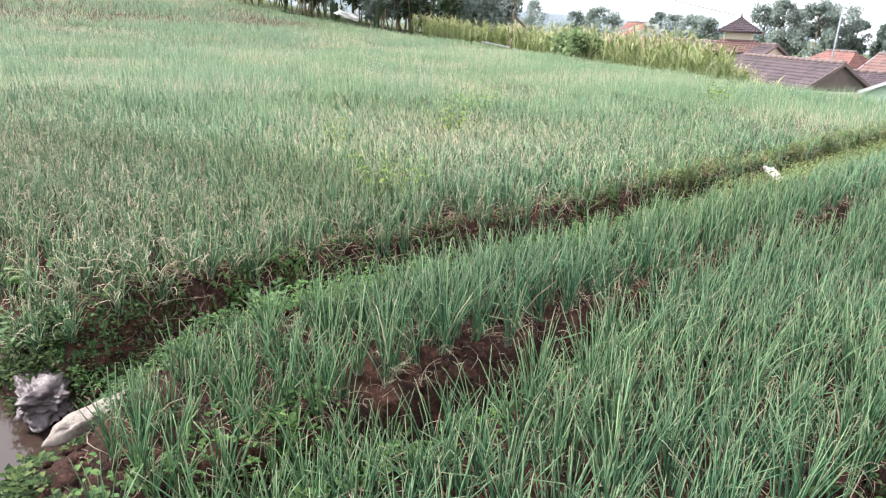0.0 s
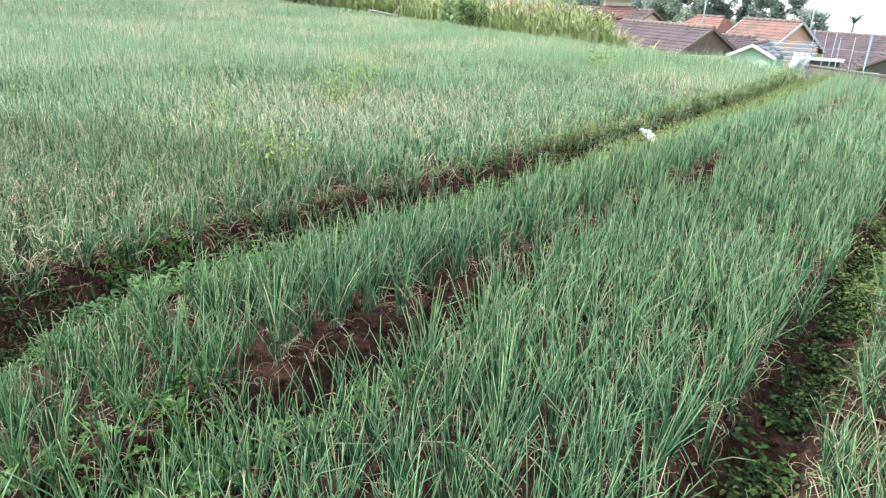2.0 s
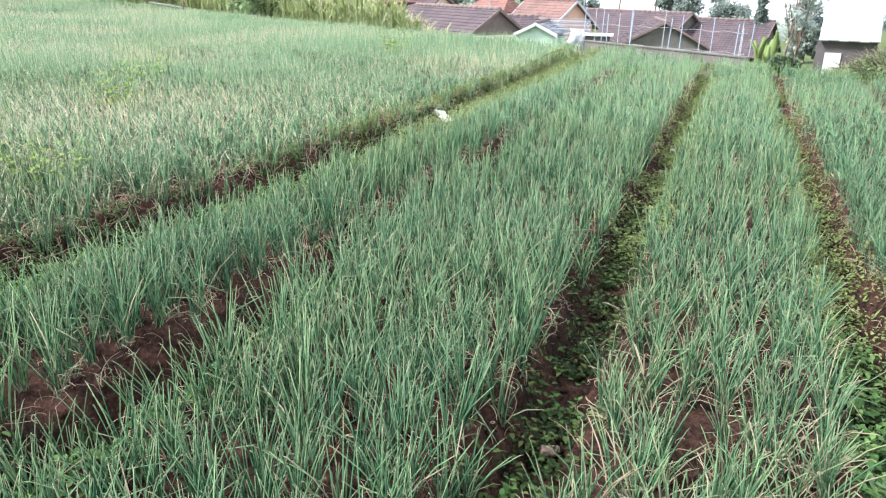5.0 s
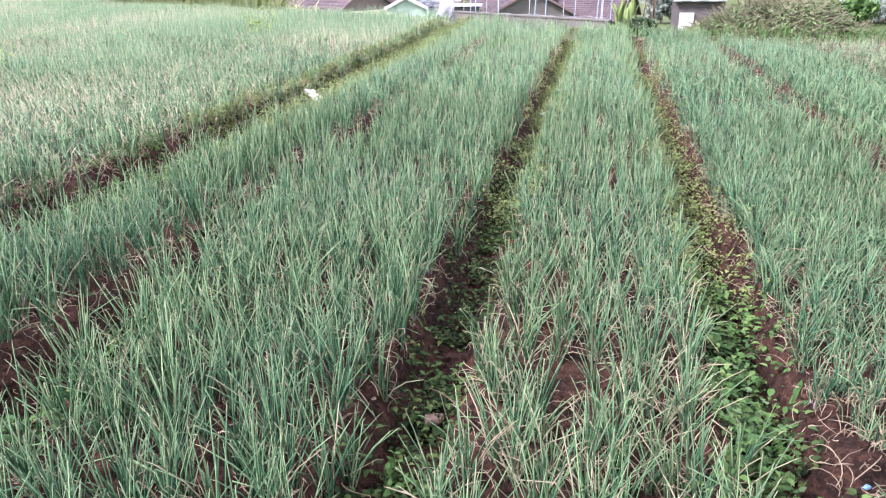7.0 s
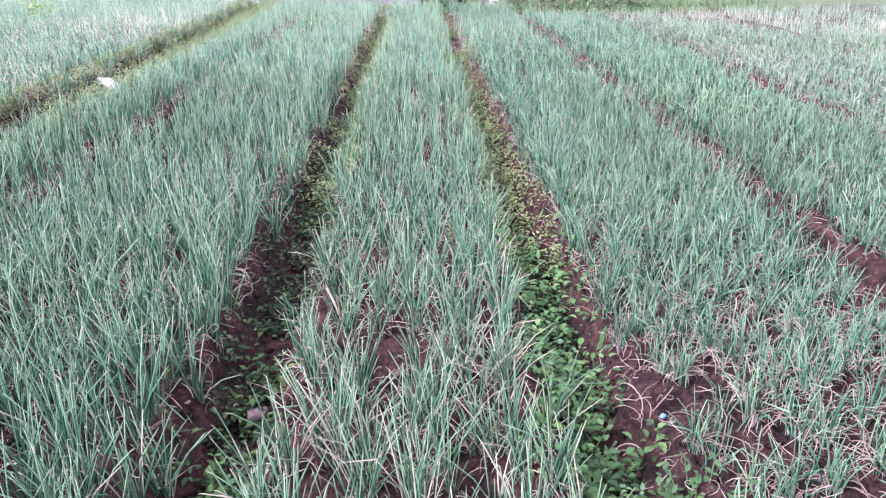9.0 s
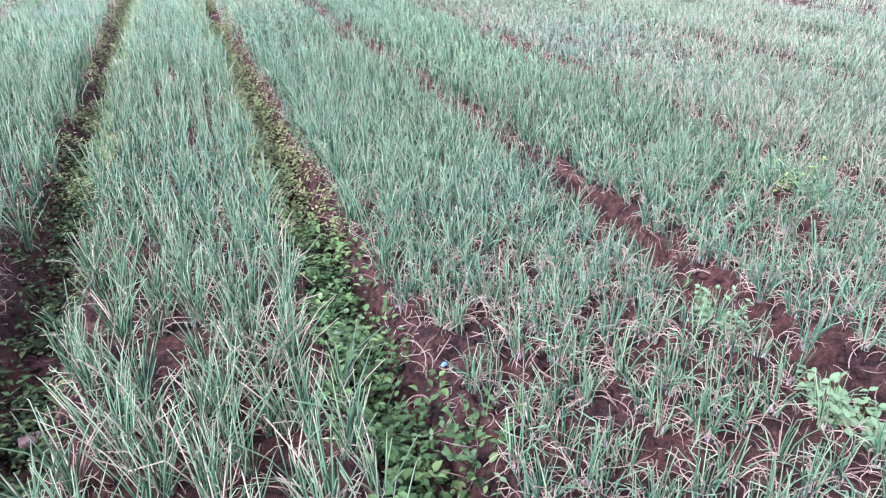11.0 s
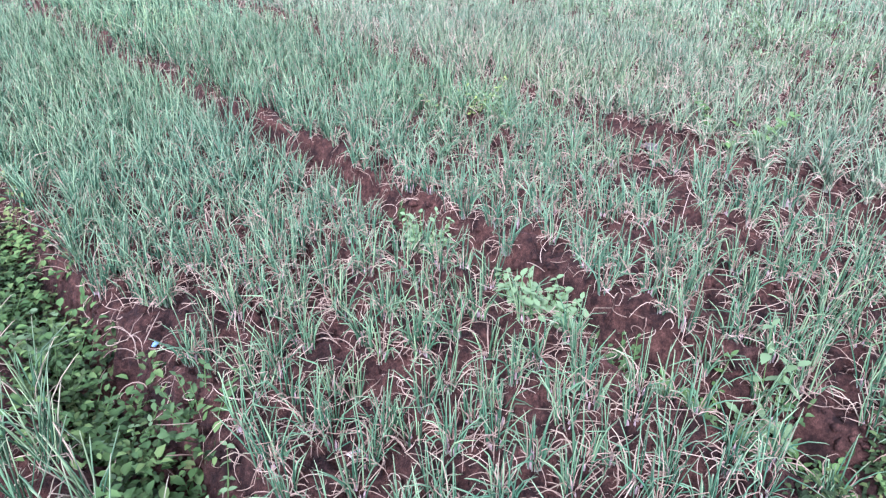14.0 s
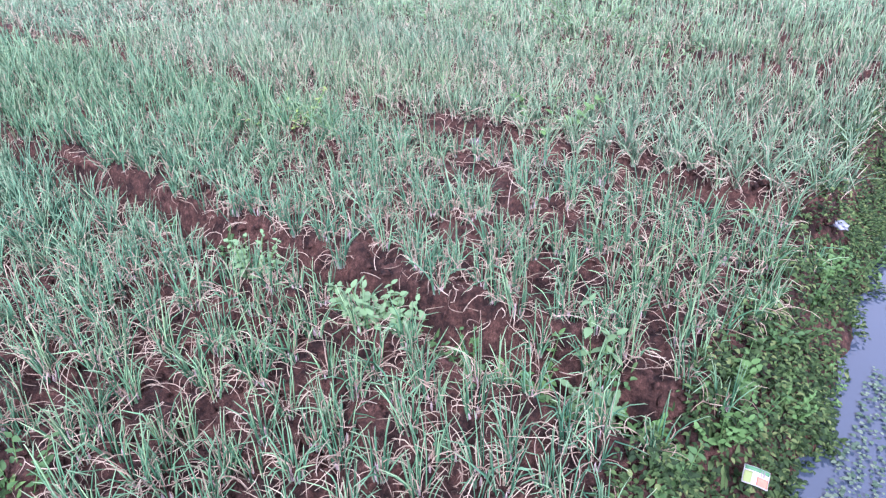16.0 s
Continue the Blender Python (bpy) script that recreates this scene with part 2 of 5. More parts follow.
def water_material():
    m, n, l, b = mat("ditch_water", 0.06)
    b.inputs["Specular IOR Level"].default_value = 0.5
    # Mud, plus reflections of bank (left) and sky (right), put into the colour.
    silt_reflect = n.new("ShaderNodeSeparateXYZ")
    l.new(n.new("ShaderNodeNewGeometry").outputs["Position"], silt_reflect.inputs[0])
    reach = n.new("ShaderNodeMapRange")
    reach.inputs["From Min"].default_value, reach.inputs["From Max"].default_value = -1.5, 1.5
    l.new(silt_reflect.outputs["X"], reach.inputs["Value"])
    l.new(mix(n, l, reach.outputs["Result"], (0.040, 0.028, 0.022), (0.028, 0.040, 0.056)), b.inputs["Base Color"])
    bump(n, l, grain(n, l, 7, 2), 0.06, 0.02, b)
    return m


M_WATER = water_material()

# ---- arithmetic of the land ----


def vnoise(x, y, scale, seed=0.0):
    """Smooth noise, 0 to 1."""
    x, y = np.asarray(x, float) * scale + seed * 17.3, np.asarray(y, float) * scale + seed * 9.1
    ix, iy = np.floor(x), np.floor(y)
    fx, fy = x - ix, y - iy
    fx, fy = fx * fx * (3 - 2 * fx), fy * fy * (3 - 2 * fy)

    def h(a, b):
        v = np.sin(a * 127.1 + b * 311.7 + seed * 5.7) * 43758.5453
        return v - np.floor(v)
    return (h(ix, iy) * (1 - fx) + h(ix + 1, iy) * fx) * (1 - fy) + (h(ix, iy + 1) * (1 - fx) + h(ix + 1, iy + 1) * fx) * fy


def smooth(v):
    v = np.clip(v, 0, 1)
    return v * v * (3 - 2 * v)


# furrows that run along the beds: middle, half width, depth
FURROWS = [(-2.95, 0.18, 0.17), (-1.47, 0.10, 0.19), (0.0, 0.14, 0.19), (1.22, 0.13, 0.19), (2.60, 0.10, 0.18), (4.08, 0.12, 0.15), (6.07, 0.12, 0.15), (7.5, 0.11, 0.13), (9.0, 0.10, 0.12)]


def bow(y):
    """How far the wide furrow swings towards the middle beds."""
    return np.interp(y, [1.8, 3.0, 4.5, 8, 11.5, 16, 20], [0, 0.09, 0.19, 0.33, 0.31, 0.12, -0.05])


def straight(x, y):
    """x as it would be if the wide furrow ran straight."""
    return x - bow(y) * smooth((-1.6 - x) / 0.8)


def furrow_x(xc, y):
    return xc + 0.07 * (vnoise(np.asarray(y) * 1.0, xc * 3 + 0 * np.asarray(y), 0.45, 3) - 0.5)


def water_edge(x):
    return np.interp(x, [-60, -7, -4, -2.9, -2.7, -2.5, -2.15, 0, 2.5, 3.4, 5, 9, 60], [-4, 0.1, 0.6, 0.72, 0.64, 0.40, 0.22, 0.15, 0.03, -0.06, -0.06, -0.3, -4])


def field_end(x):
    return np.interp(x, [-70, -39, -32, -25, -10, 0, 3.5, 70], [14, 22, 27, 28.5, 21.5, 16.6, 14.4, 14.4])


def in_furrow(x, y):
    """1 in the middle of a furrow, 0 on the beds."""
    f = np.zeros_like(x)
    x = straight(x, y)
    for xc, hw, depth in FURROWS:
        f = np.maximum(f, 1 - smooth((np.abs(x - furrow_x(xc, y)) - hw * 0.45) / (hw * 0.9 + 0.03)))
    return f


def land(x, y):
    x, y = np.asarray(x, float), np.asarray(y, float)
    rise = np.interp(x, [-70, -50, -42, -38, -34, -30, -24, -15], [4.5, 3.2, 2.1, 1.55, 0.82, 0.46, 0.10, 0])
    z = rise * (1 - smooth((y - field_end(x) - 3) / 25))
    x = straight(x, y)
    z = z + 0.10 * smooth((-3.0 - x) / 0.25) * smooth((y - water_edge(x) - 0.2) / 0.6) + 0.07 * smooth((x + 2.8) / 0.3) * smooth((-1.45 - x) / 0.2) * smooth((y - water_edge(x) - 0.2) / 0.6)
    near = smooth((16 - np.abs(y - 8)) / 6) * smooth((14 - np.abs(x - 2)) / 6)
    for xc, hw, depth in FURROWS:
        d = np.abs(x - furrow_x(xc, y))
        full = np.interp(y, [1.2, 1.6, 3.4, 3.8, 5.5, 5.8, 6.7, 7.1], [0.6, 1, 1, 0.2, 0.2, 1, 1, 0.15]) if xc == -1.47 else np.interp(y, [7, 9.5], [1, 0.18]) if xc == -2.95 else np.interp(y, [3.2, 4.6], [0.45, 1]) if xc == 4.08 else 1.0
        z = z - depth * full * (1 - smooth((d - hw * 0.4) / (hw * 0.9 + 0.03))) * smooth((field_end(x) - y) / 1.5)
        z = z + 0.025 * np.exp(-((d - hw - 0.09) / 0.05) ** 2) * near
    z = z + near * ((vnoise(x, y, 6, 1) - 0.5) * 0.06 + (vnoise(x, y, 14, 2) - 0.5) * 0.055 + (vnoise(x, y, 25, 4) - 0.5) * 0.038 + (vnoise(x, y, 44, 7) - 0.5) * 0.034)
    # beyond the field the land steps down to the village
    out = y - field_end(x)
    drop = np.interp(x, [-45, -30, -12, -6, 60], [0.2, 0.7, 1.2, 3.2, 3.2]) * (1 - 0.93 * smooth((x / (np.abs(y) + 1) - 0.145) / 0.04))
    z = z - drop * smooth(out / 5.0) - 1.0 * smooth((out - 40) / 40)
    # the valley behind the village
    reach_ = np.hypot(x, y)
    z = z - 0.036 * np.clip(reach_ - 105, 0, 4000) * smooth((x / (np.abs(y) + 1) + 0.34) / 0.1) * (y > 0)
    # the ditch in front of the beds
    w = y - water_edge(x)
    ditch = smooth((0.42 - w) / 0.5) * smooth((w + 1.75) / 0.5)
    z = z - 0.52 * ditch * smooth((30 - np.abs(x)) / 10)
    z = z - 0.15 * np.exp(-((x + 2.60) / 0.17) ** 2 - ((y - 0.97) / 0.32) ** 2) - 0.19 * np.exp(-((x + 2.38) / 0.26) ** 2 - ((y - 0.76) / 0.20) ** 2) - 0.12 * np.exp(-((x + 2.83) / 0.28) ** 2 - ((y - 1.0) / 0.35) ** 2)
    return z


def part(name, geo, material, parent=None, label="", smooth_shade=True):
    """Links a bmesh (or a ready mesh) as one object, under a thing when parent is given."""
    if isinstance(geo, bmesh.types.BMesh):
        me = bpy.data.meshes.new(name)
        geo.to_mesh(me)
        geo.free()
    else:
        me = geo
    if material and not me.materials:
        me.materials.append(material)
    if smooth_shade:
        me.shade_smooth()
    ob = new(name, me)
    if parent:
        ob.parent = parent
    return tagged(ob, label)


def thing(name, m, label, category, group="", kind=""):
    ob = new(name)
    ob.empty_display_size = 0.1
    ob.matrix_world = m
    return tagged(ob, label, category, group, kind)


def mesh_from(name, verts, quads=None, tris=None, **values):
    """A mesh from arrays of corners, quads and triangles, with named values a corner."""
    me = bpy.data.meshes.new(name)
    quads = np.zeros((0, 4), np.int32) if quads is None else np.asarray(quads, np.int32)
    tris = np.zeros((0, 3), np.int32) if tris is None else np.asarray(tris, np.int32)
    me.vertices.add(len(verts))
    me.vertices.foreach_set("co", np.asarray(verts, np.float32).ravel())
    me.loops.add(quads.size + tris.size)
    me.loops.foreach_set("vertex_index", np.concatenate([quads.ravel(), tris.ravel()]))
    me.polygons.add(len(quads) + len(tris))
    me.polygons.foreach_set("loop_start", np.concatenate([np.arange(len(quads)) * 4, quads.size + np.arange(len(tris)) * 3]).astype(np.int32))
    me.update(calc_edges=True)
    for key, v in values.items():
        a = me.attributes.new(key, "FLOAT", "POINT")
        a.data.foreach_set("value", np.asarray(v, np.float32))
    me.validate()
    return me


def blades(base, length, az, lean, bend, kink, kink_at, width, segs, flat=1.0, sides=3, swirl=0.0):
    """Many tapering hollow leaves at once: corners, quads, triangles, place along the leaf and number of the leaf."""
    n = len(base)
    up = np.array([0, 0, 1.0])
    pos, rings = np.array(base, float), []
    al = []
    ts = [0.93 * s / (segs - 1) for s in range(segs)] + [1.0] if segs > 2 else [s / segs for s in range(segs + 1)]
    for s, t in enumerate(ts):
        turn = az + swirl * t
        dh = np.stack([np.cos(turn), np.sin(turn), 0 * az], 1)
        side = np.stack([-np.sin(turn), np.cos(turn), 0 * az], 1)
        th = lean + bend * t + kink * (t > kink_at)
        tan = np.sin(th)[:, None] * dh + np.cos(th)[:, None] * up
        nor = np.cos(th)[:, None] * dh - np.sin(th)[:, None] * up
        r = width * (0.75 + 0.25 * min(1, t * 4)) * (1 - 0.55 * max(0, t - 0.45) / 0.55)
        if s < segs:
            for k in range(sides):
                a = 2 * math.pi * k / sides
                rings.append(pos + (r * math.cos(a))[:, None] * side + (r * flat * math.sin(a))[:, None] * nor)
                al.append(np.full(n, t))
        else:
            rings.append(pos.copy())
            al.append(np.full(n, 1.0))
        if s < segs:
            pos = pos + tan * (length * (ts[s + 1] - t))[:, None]
    per = len(rings)
    v = np.stack(rings, 1).reshape(-1, 3)
    along = np.stack(al, 1).ravel()
    q, tr = [], []
    for s in range(segs - 1):
        for k in range(sides):
            a, b = s * sides + k, s * sides + (k + 1) % sides
            q.append((a, b, b + sides, a + sides))
    for k in range(sides):
        tr.append(((segs - 1) * sides + k, (segs - 1) * sides + (k + 1) % sides, segs * sides))
    off = (np.arange(n) * per)[:, None, None]
    quads = (np.array(q, int).reshape(1, -1, 4) + off).reshape(-1, 4) if q else np.zeros((0, 4), int)
    tris = (np.array(tr, int)[None] + off).reshape(-1, 3)
    return v, quads, tris, along, np.repeat(np.arange(n), per)


def join(parts):
    """Joins the results of blades() or cards of leaves."""
    v, q, t, off = [], [], [], 0
    for vv, qq, tt in parts:
        v.append(vv)
        q.append(np.asarray(qq, int).reshape(-1, 4) + off)
        t.append(np.asarray(tt, int).reshape(-1, 3) + off)
        off += len(vv)
    return np.concatenate(v), np.concatenate(q), np.concatenate(t)


def broad_leaves(base, az, lean, length, width, fold=0.25):
    """Oval leaves with a folded midrib and a small thickness: each ten corners."""
    n = len(base)
    dh = np.stack([np.cos(az) * np.cos(lean), np.sin(az) * np.cos(lean), np.sin(lean)], 1)
    side = np.stack([-np.sin(az), np.cos(az), 0 * az], 1)
    nor = np.cross(dh, side)
    out = []
    for t, w, dz in ((0.0, 0.0, 0.0), (0.3, 0.85, 0.0), (0.65, 0.8, -0.06), (1.0, 0.0, -0.18)):
        c = base + dh * (length * t)[:, None] + nor * (length * dz)[:, None]
        if w:
            for k in (-1, 0, 1):
                out.append(c + side * (width * w * k * 0.5)[:, None] + nor * (width * (fold * abs(k)))[:, None])
        else:
            out.append(c)
    v = np.stack(out, 1).reshape(-1, 3)
    off = (np.arange(n) * 8)[:, None, None]
    q = np.array([(1, 2, 5, 4), (2, 3, 6, 5)])[None] + off
    t = np.array([(0, 2, 1), (0, 3, 2), (4, 5, 7), (5, 6, 7)])[None] + off
    return v, q.reshape(-1, 4), t.reshape(-1, 3)


def small_leaves(base, az, lean, length, width):
    """Folded pointed leaves of two triangles, for growth that stays far off."""
    n = len(base)
    dh = np.stack([np.cos(az) * np.cos(lean), np.sin(az) * np.cos(lean), np.sin(lean)], 1)
    side = np.stack([-np.sin(az), np.cos(az), 0 * az], 1)
    nor = np.cross(dh, side)
    mid = base + dh * (length * 0.45)[:, None] + nor * (width * 0.2)[:, None]
    v = np.stack([base, mid + side * (width * 0.5)[:, None], base + dh * length[:, None], mid - side * (width * 0.5)[:, None]], 1).reshape(-1, 3)
    t = np.array([(0, 1, 2), (0, 2, 3)])[None] + (np.arange(n) * 4)[:, None, None]
    return v, np.zeros((0, 4), int), t.reshape(-1, 3)


def box(bm, x0, x1, y0, y1, z0, z1, m=None):
    r = bmesh.ops.create_cube(bm, size=1, matrix=Matrix.LocRotScale(((x0 + x1) / 2, (y0 + y1) / 2, (z0 + z1) / 2), None, (x1 - x0, y1 - y0, z1 - z0)))
    if m:
        bmesh.ops.transform(bm, matrix=m, verts=r["verts"])
    return r["verts"]


def tube(bm, a, b, r0, r1=None, sides=8):
    a, b = Vector(a), Vector(b)
    d = b - a
    m = Matrix.Translation((a + b) / 2) @ d.to_track_quat("Z", "Y").to_matrix().to_4x4()
    return bmesh.ops.create_cone(bm, cap_ends=True, segments=sides, radius1=r0, radius2=r0 if r1 is None else r1, depth=d.length, matrix=m)["verts"]


# ---- ground: one sheet to the horizon ----
def steps(bands):
    far = [0.5 * 1.22 ** k for k in range(36)]
    lo = bands[0][0]
    mid = [v for (a, fine), (z, _) in zip(bands, bands[1:]) for v in np.arange(a, z - fine * 0.5, fine)]
    left = [lo - sum(far[:k + 1]) for k in range(len(far))][::-1]
    right = [mid[-1] + sum(far[:k + 1]) for k in range(len(far))]
    v = np.array(left + mid + right)
    return v[(v > -2600) & (v < 2600)]


def build_ground():
    xs, ys = steps([(-4.6, 0.06), (0.9, 0.02), (3.6, 0.06), (7.0, 0)]), steps([(-0.2, 0.021), (2.6, 0.06), (8.8, 0)])
    gx, gy = np.meshgrid(xs, ys)
    x, y = gx.ravel(), gy.ravel()
    z = land(x, y)
    nx, ny = len(xs), len(ys)
    i = (np.arange(ny - 1)[:, None] * nx + np.arange(nx - 1)[None]).ravel()
    quads = np.stack([i, i + 1, i + 1 + nx, i + nx], 1)
    grass = np.maximum(smooth((y - field_end(x) + 0.4) / 1.2), smooth((water_edge(x) - 0.9 - y) / 0.5))
    grass = np.maximum(grass, smooth((np.abs(x) - 62) / 4))
    me = mesh_from("ground", np.stack([x, y, z], 1), quads, None, grass=grass)
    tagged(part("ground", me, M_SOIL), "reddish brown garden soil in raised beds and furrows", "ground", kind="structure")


build_ground()


def build_water():
    xs = np.linspace(-14, 16, 61)
    v, q = [], []
    for k, x in enumerate(xs):
        e = float(water_edge(x))
        for f in np.linspace(-1.6, 0.35, 8):
            v.append((x, e + f, -0.37))
    for k in range(len(xs) - 1):
        for j in range(7):
            a = k * 8 + j
            q.append((a, a + 8, a + 9, a + 1))
    tagged(part("water", mesh_from("water", v, q), M_WATER), "still dark water in a narrow ditch", "water", kind="structure")


build_water()

# ---- spring onions ----
EYE_X, EYE_Y = 0.6, 0.2


def bed_height(x, y):
    """Length of the leaves, in metres, bed by bed."""
    x = straight(x, y)
    h = np.full_like(x, 0.26)
    h = np.where(x < -3.0, (0.31 - 0.03 * smooth((x + 4.8) / 0.8) * (y < 7)) * (0.78 + 0.50 * vnoise(x * 0.45, y, 0.42, 15)), h)
    h = np.where((x > -2.9) & (x < -1.4), 0.36, h)
    h = np.where((x >= -1.4) & (x < 0.05), 0.35, h)
    h = np.where((x >= 0.05) & (x < 1.25), 0.31, h)
    h = np.where((x >= 1.25) & (x < 2.6), 0.20 + 0.10 * smooth((y - 2.2) / 1.6), h)
    h = np.where((x >= 2.6) & (x < 4.1), 0.205 + 0.06 * smooth((y - 3.5) / 3), h)
    h = np.where(x >= 4.1, 0.20 + 0.03 * vnoise(x, y, 0.6, 16), h)
    h = np.where((x > -3.0) & (x < -2.05), h * np.interp(x, [-2.5, -2.05], [0.6, 1.0]), h)
    return h * (0.82 + 0.36 * vnoise(x, y, 0.7, 5))


def bed_cover(x, y):
    """Share of places that hold a plant."""
    x = straight(x, y)
    c = np.full_like(x, 0.9)
    sparse = smooth((vnoise(x, y, 0.9, 8) - 0.30) / 0.25)
    c = np.where(x > 1.25, 0.93 + 0.04 * smooth((y - 2.6) / 1.6), c)
    c = np.where((x > 2.6) & (x < 4.1), 0.88 + 0.08 * smooth((y - 3.2) / 2.5) - 0.45 * (vnoise(x, y, 1.7, 19) > 0.68) * (y < 4.5), c)
    c = np.where(x > 4.1, 0.90 + 0.08 * sparse, c)
    c = np.where((x > 0.05) & (x < 1.25), 0.95 - 0.35 * smooth((3.6 - y) / 1.2) * vnoise(x, y, 2.2, 6), c)
    c = np.where(x < -3.0, 0.95 + 0.05 * sparse, c)
    bare = np.interp(y, [1.5, 1.8, 3.3, 3.7, 5.5, 5.8, 6.7, 7.0, 8.6, 9.2, 20], [0.85, 0.12, 0.12, 0.75, 0.75, 0.15, 0.15, 0.95, 0.95, 0.8, 0.95])
    c = np.where((x > -1.66) & (x < -1.47), np.minimum(c, bare), c)
    c = np.where((x > -3.4) & (x < -3.0), np.interp(y, [2.8, 3.4, 4.6, 5.2, 6.6, 7.2, 8.6, 9.2], [0.85, 0.65, 0.65, 0.9, 0.9, 0.6, 0.6, 0.95]), c)
    c = np.where((x < -3.4) & (x > -4.6) & (y < 6), 0.9, c)
    return c


def dryness(x, y):
    x = straight(x, y)
    d = 0.05 + 0.28 * smooth((vnoise(x, y, 0.45, 11) - 0.44) / 0.28) * (0.35 + 0.65 * smooth((np.hypot(x, y) - 6) / 6)) + 0.36 * np.exp(-((x + 5.6) / 1.7) ** 2 - ((y - 5.8) / 2.0) ** 2)
    d = np.where(x < -3.0, d + 0.08 * vnoise(x, y, 1.1, 14) + 0.17 * (1 - vnoise(x * 0.45, y, 0.42, 15)) ** 2, d)
    d = np.where((x < -3.0) & (x > -4.1) & (y < 5.5), 0.10, d)
    d = np.where(x > 4.1, d + 0.10, d)
    d = np.where((x > -3.0) & (x < 0.05), 0.05 + 0.05 * smooth((y - 5) / 5), d)
    d = np.where((x > 0.05) & (x < 1.25), 0.08 + 0.12 * smooth((3.8 - y) / 1.5), d)
    d = np.where((x > 1.25) & (x < 4.1), 0.07 + 0.10 * smooth((3.5 - y) / 1.5), d)
    return d


def sites(step, r0, r1, seed):
    g = np.random.default_rng(seed)
    x, y = np.meshgrid(np.arange(-62, 30, step), np.arange(-4, 31, step))
    x, y = x.ravel(), y.ravel()
    d = np.hypot(x - EYE_X, y - EYE_Y)
    d = d * (1 + 0.6 * (vnoise(x, y, 0.4, 31) - 0.5) * (d > 5.5) + 0.2 * (vnoise(x, y, 2.7, 32) - 0.5) * (d > 5.5))
    ok = (d >= r0) & (d < r1)
    x, y = x[ok], y[ok]
    x, y = x + g.uniform(-0.38, 0.38, len(x)) * step, y + g.uniform(-0.38, 0.38, len(x)) * step
    ok = (y > water_edge(x) + np.interp(x, [-3.5, -3.2, -3.0, -2.9, -2.3, -1.5, 1, 2.5], [0.12, 0.18, 0.5, 0.5, 0.24, 0.3, 0.42, 0.25]) + 0.12 * g.random(len(x))) & (y < field_end(x) - 0.2)
    ok &= ~((x < np.interp(y, [0.6, 0.95, 1.3, 1.5], [-2.05, -2.2, -2.42, -2.65])) & (x > -3.0) & (y < 1.5))
    ok &= ~((x > 1.2) & (x < 1.45 - 0.08 * np.abs(y - 2.1) + 0.05 * g.random(len(x))) & (y > 1.7) & (y < 2.6))
    ok &= ~((x < -1.7) & (x > -3.0) & (y < np.interp(x, [-2.7, -1.7], [1.08, 0.66])))
    xs = straight(x, y)
    ok &= ~((np.abs(xs + 2.60) < np.interp(y, [4, 8, 10.5], [0.16, 0.11, 0.05])) & (y > 1.5))
    turn = np.degrees(np.arctan2(-(x - EYE_X), y - EYE_Y))
    ok &= (turn < 84) & (turn > -104) & ((turn > -40) | (np.hypot(x - EYE_X, y - EYE_Y) < 13)) & ((turn > -30) | (np.hypot(x - EYE_X, y - EYE_Y) < 19))
    ok &= (in_furrow(x, y) < np.where((np.abs(x + 1.47) < 0.5) & ((y < 1.6) | ((y > 3.6) & (y < 5.6)) | (y > 6.9)), 1.1, np.where((x > 2.0) & (x < 3.0) & (y < 2.2), 0.6, np.where((x > 1.3) & (y < 2.4), 0.45, np.where(np.abs(x) < 0.4, 0.42, np.where((x > 3.8) & (y < 4.5), 0.9, np.where(xs < -2.75, np.interp(y, [3, 8, 10], [0.3, 0.7, 0.8]), np.interp(y, [3, 9], [0.18, 0.4])))))))) & (g.random(len(x)) < bed_cover(x, y))
    return x[ok], y[ok], g


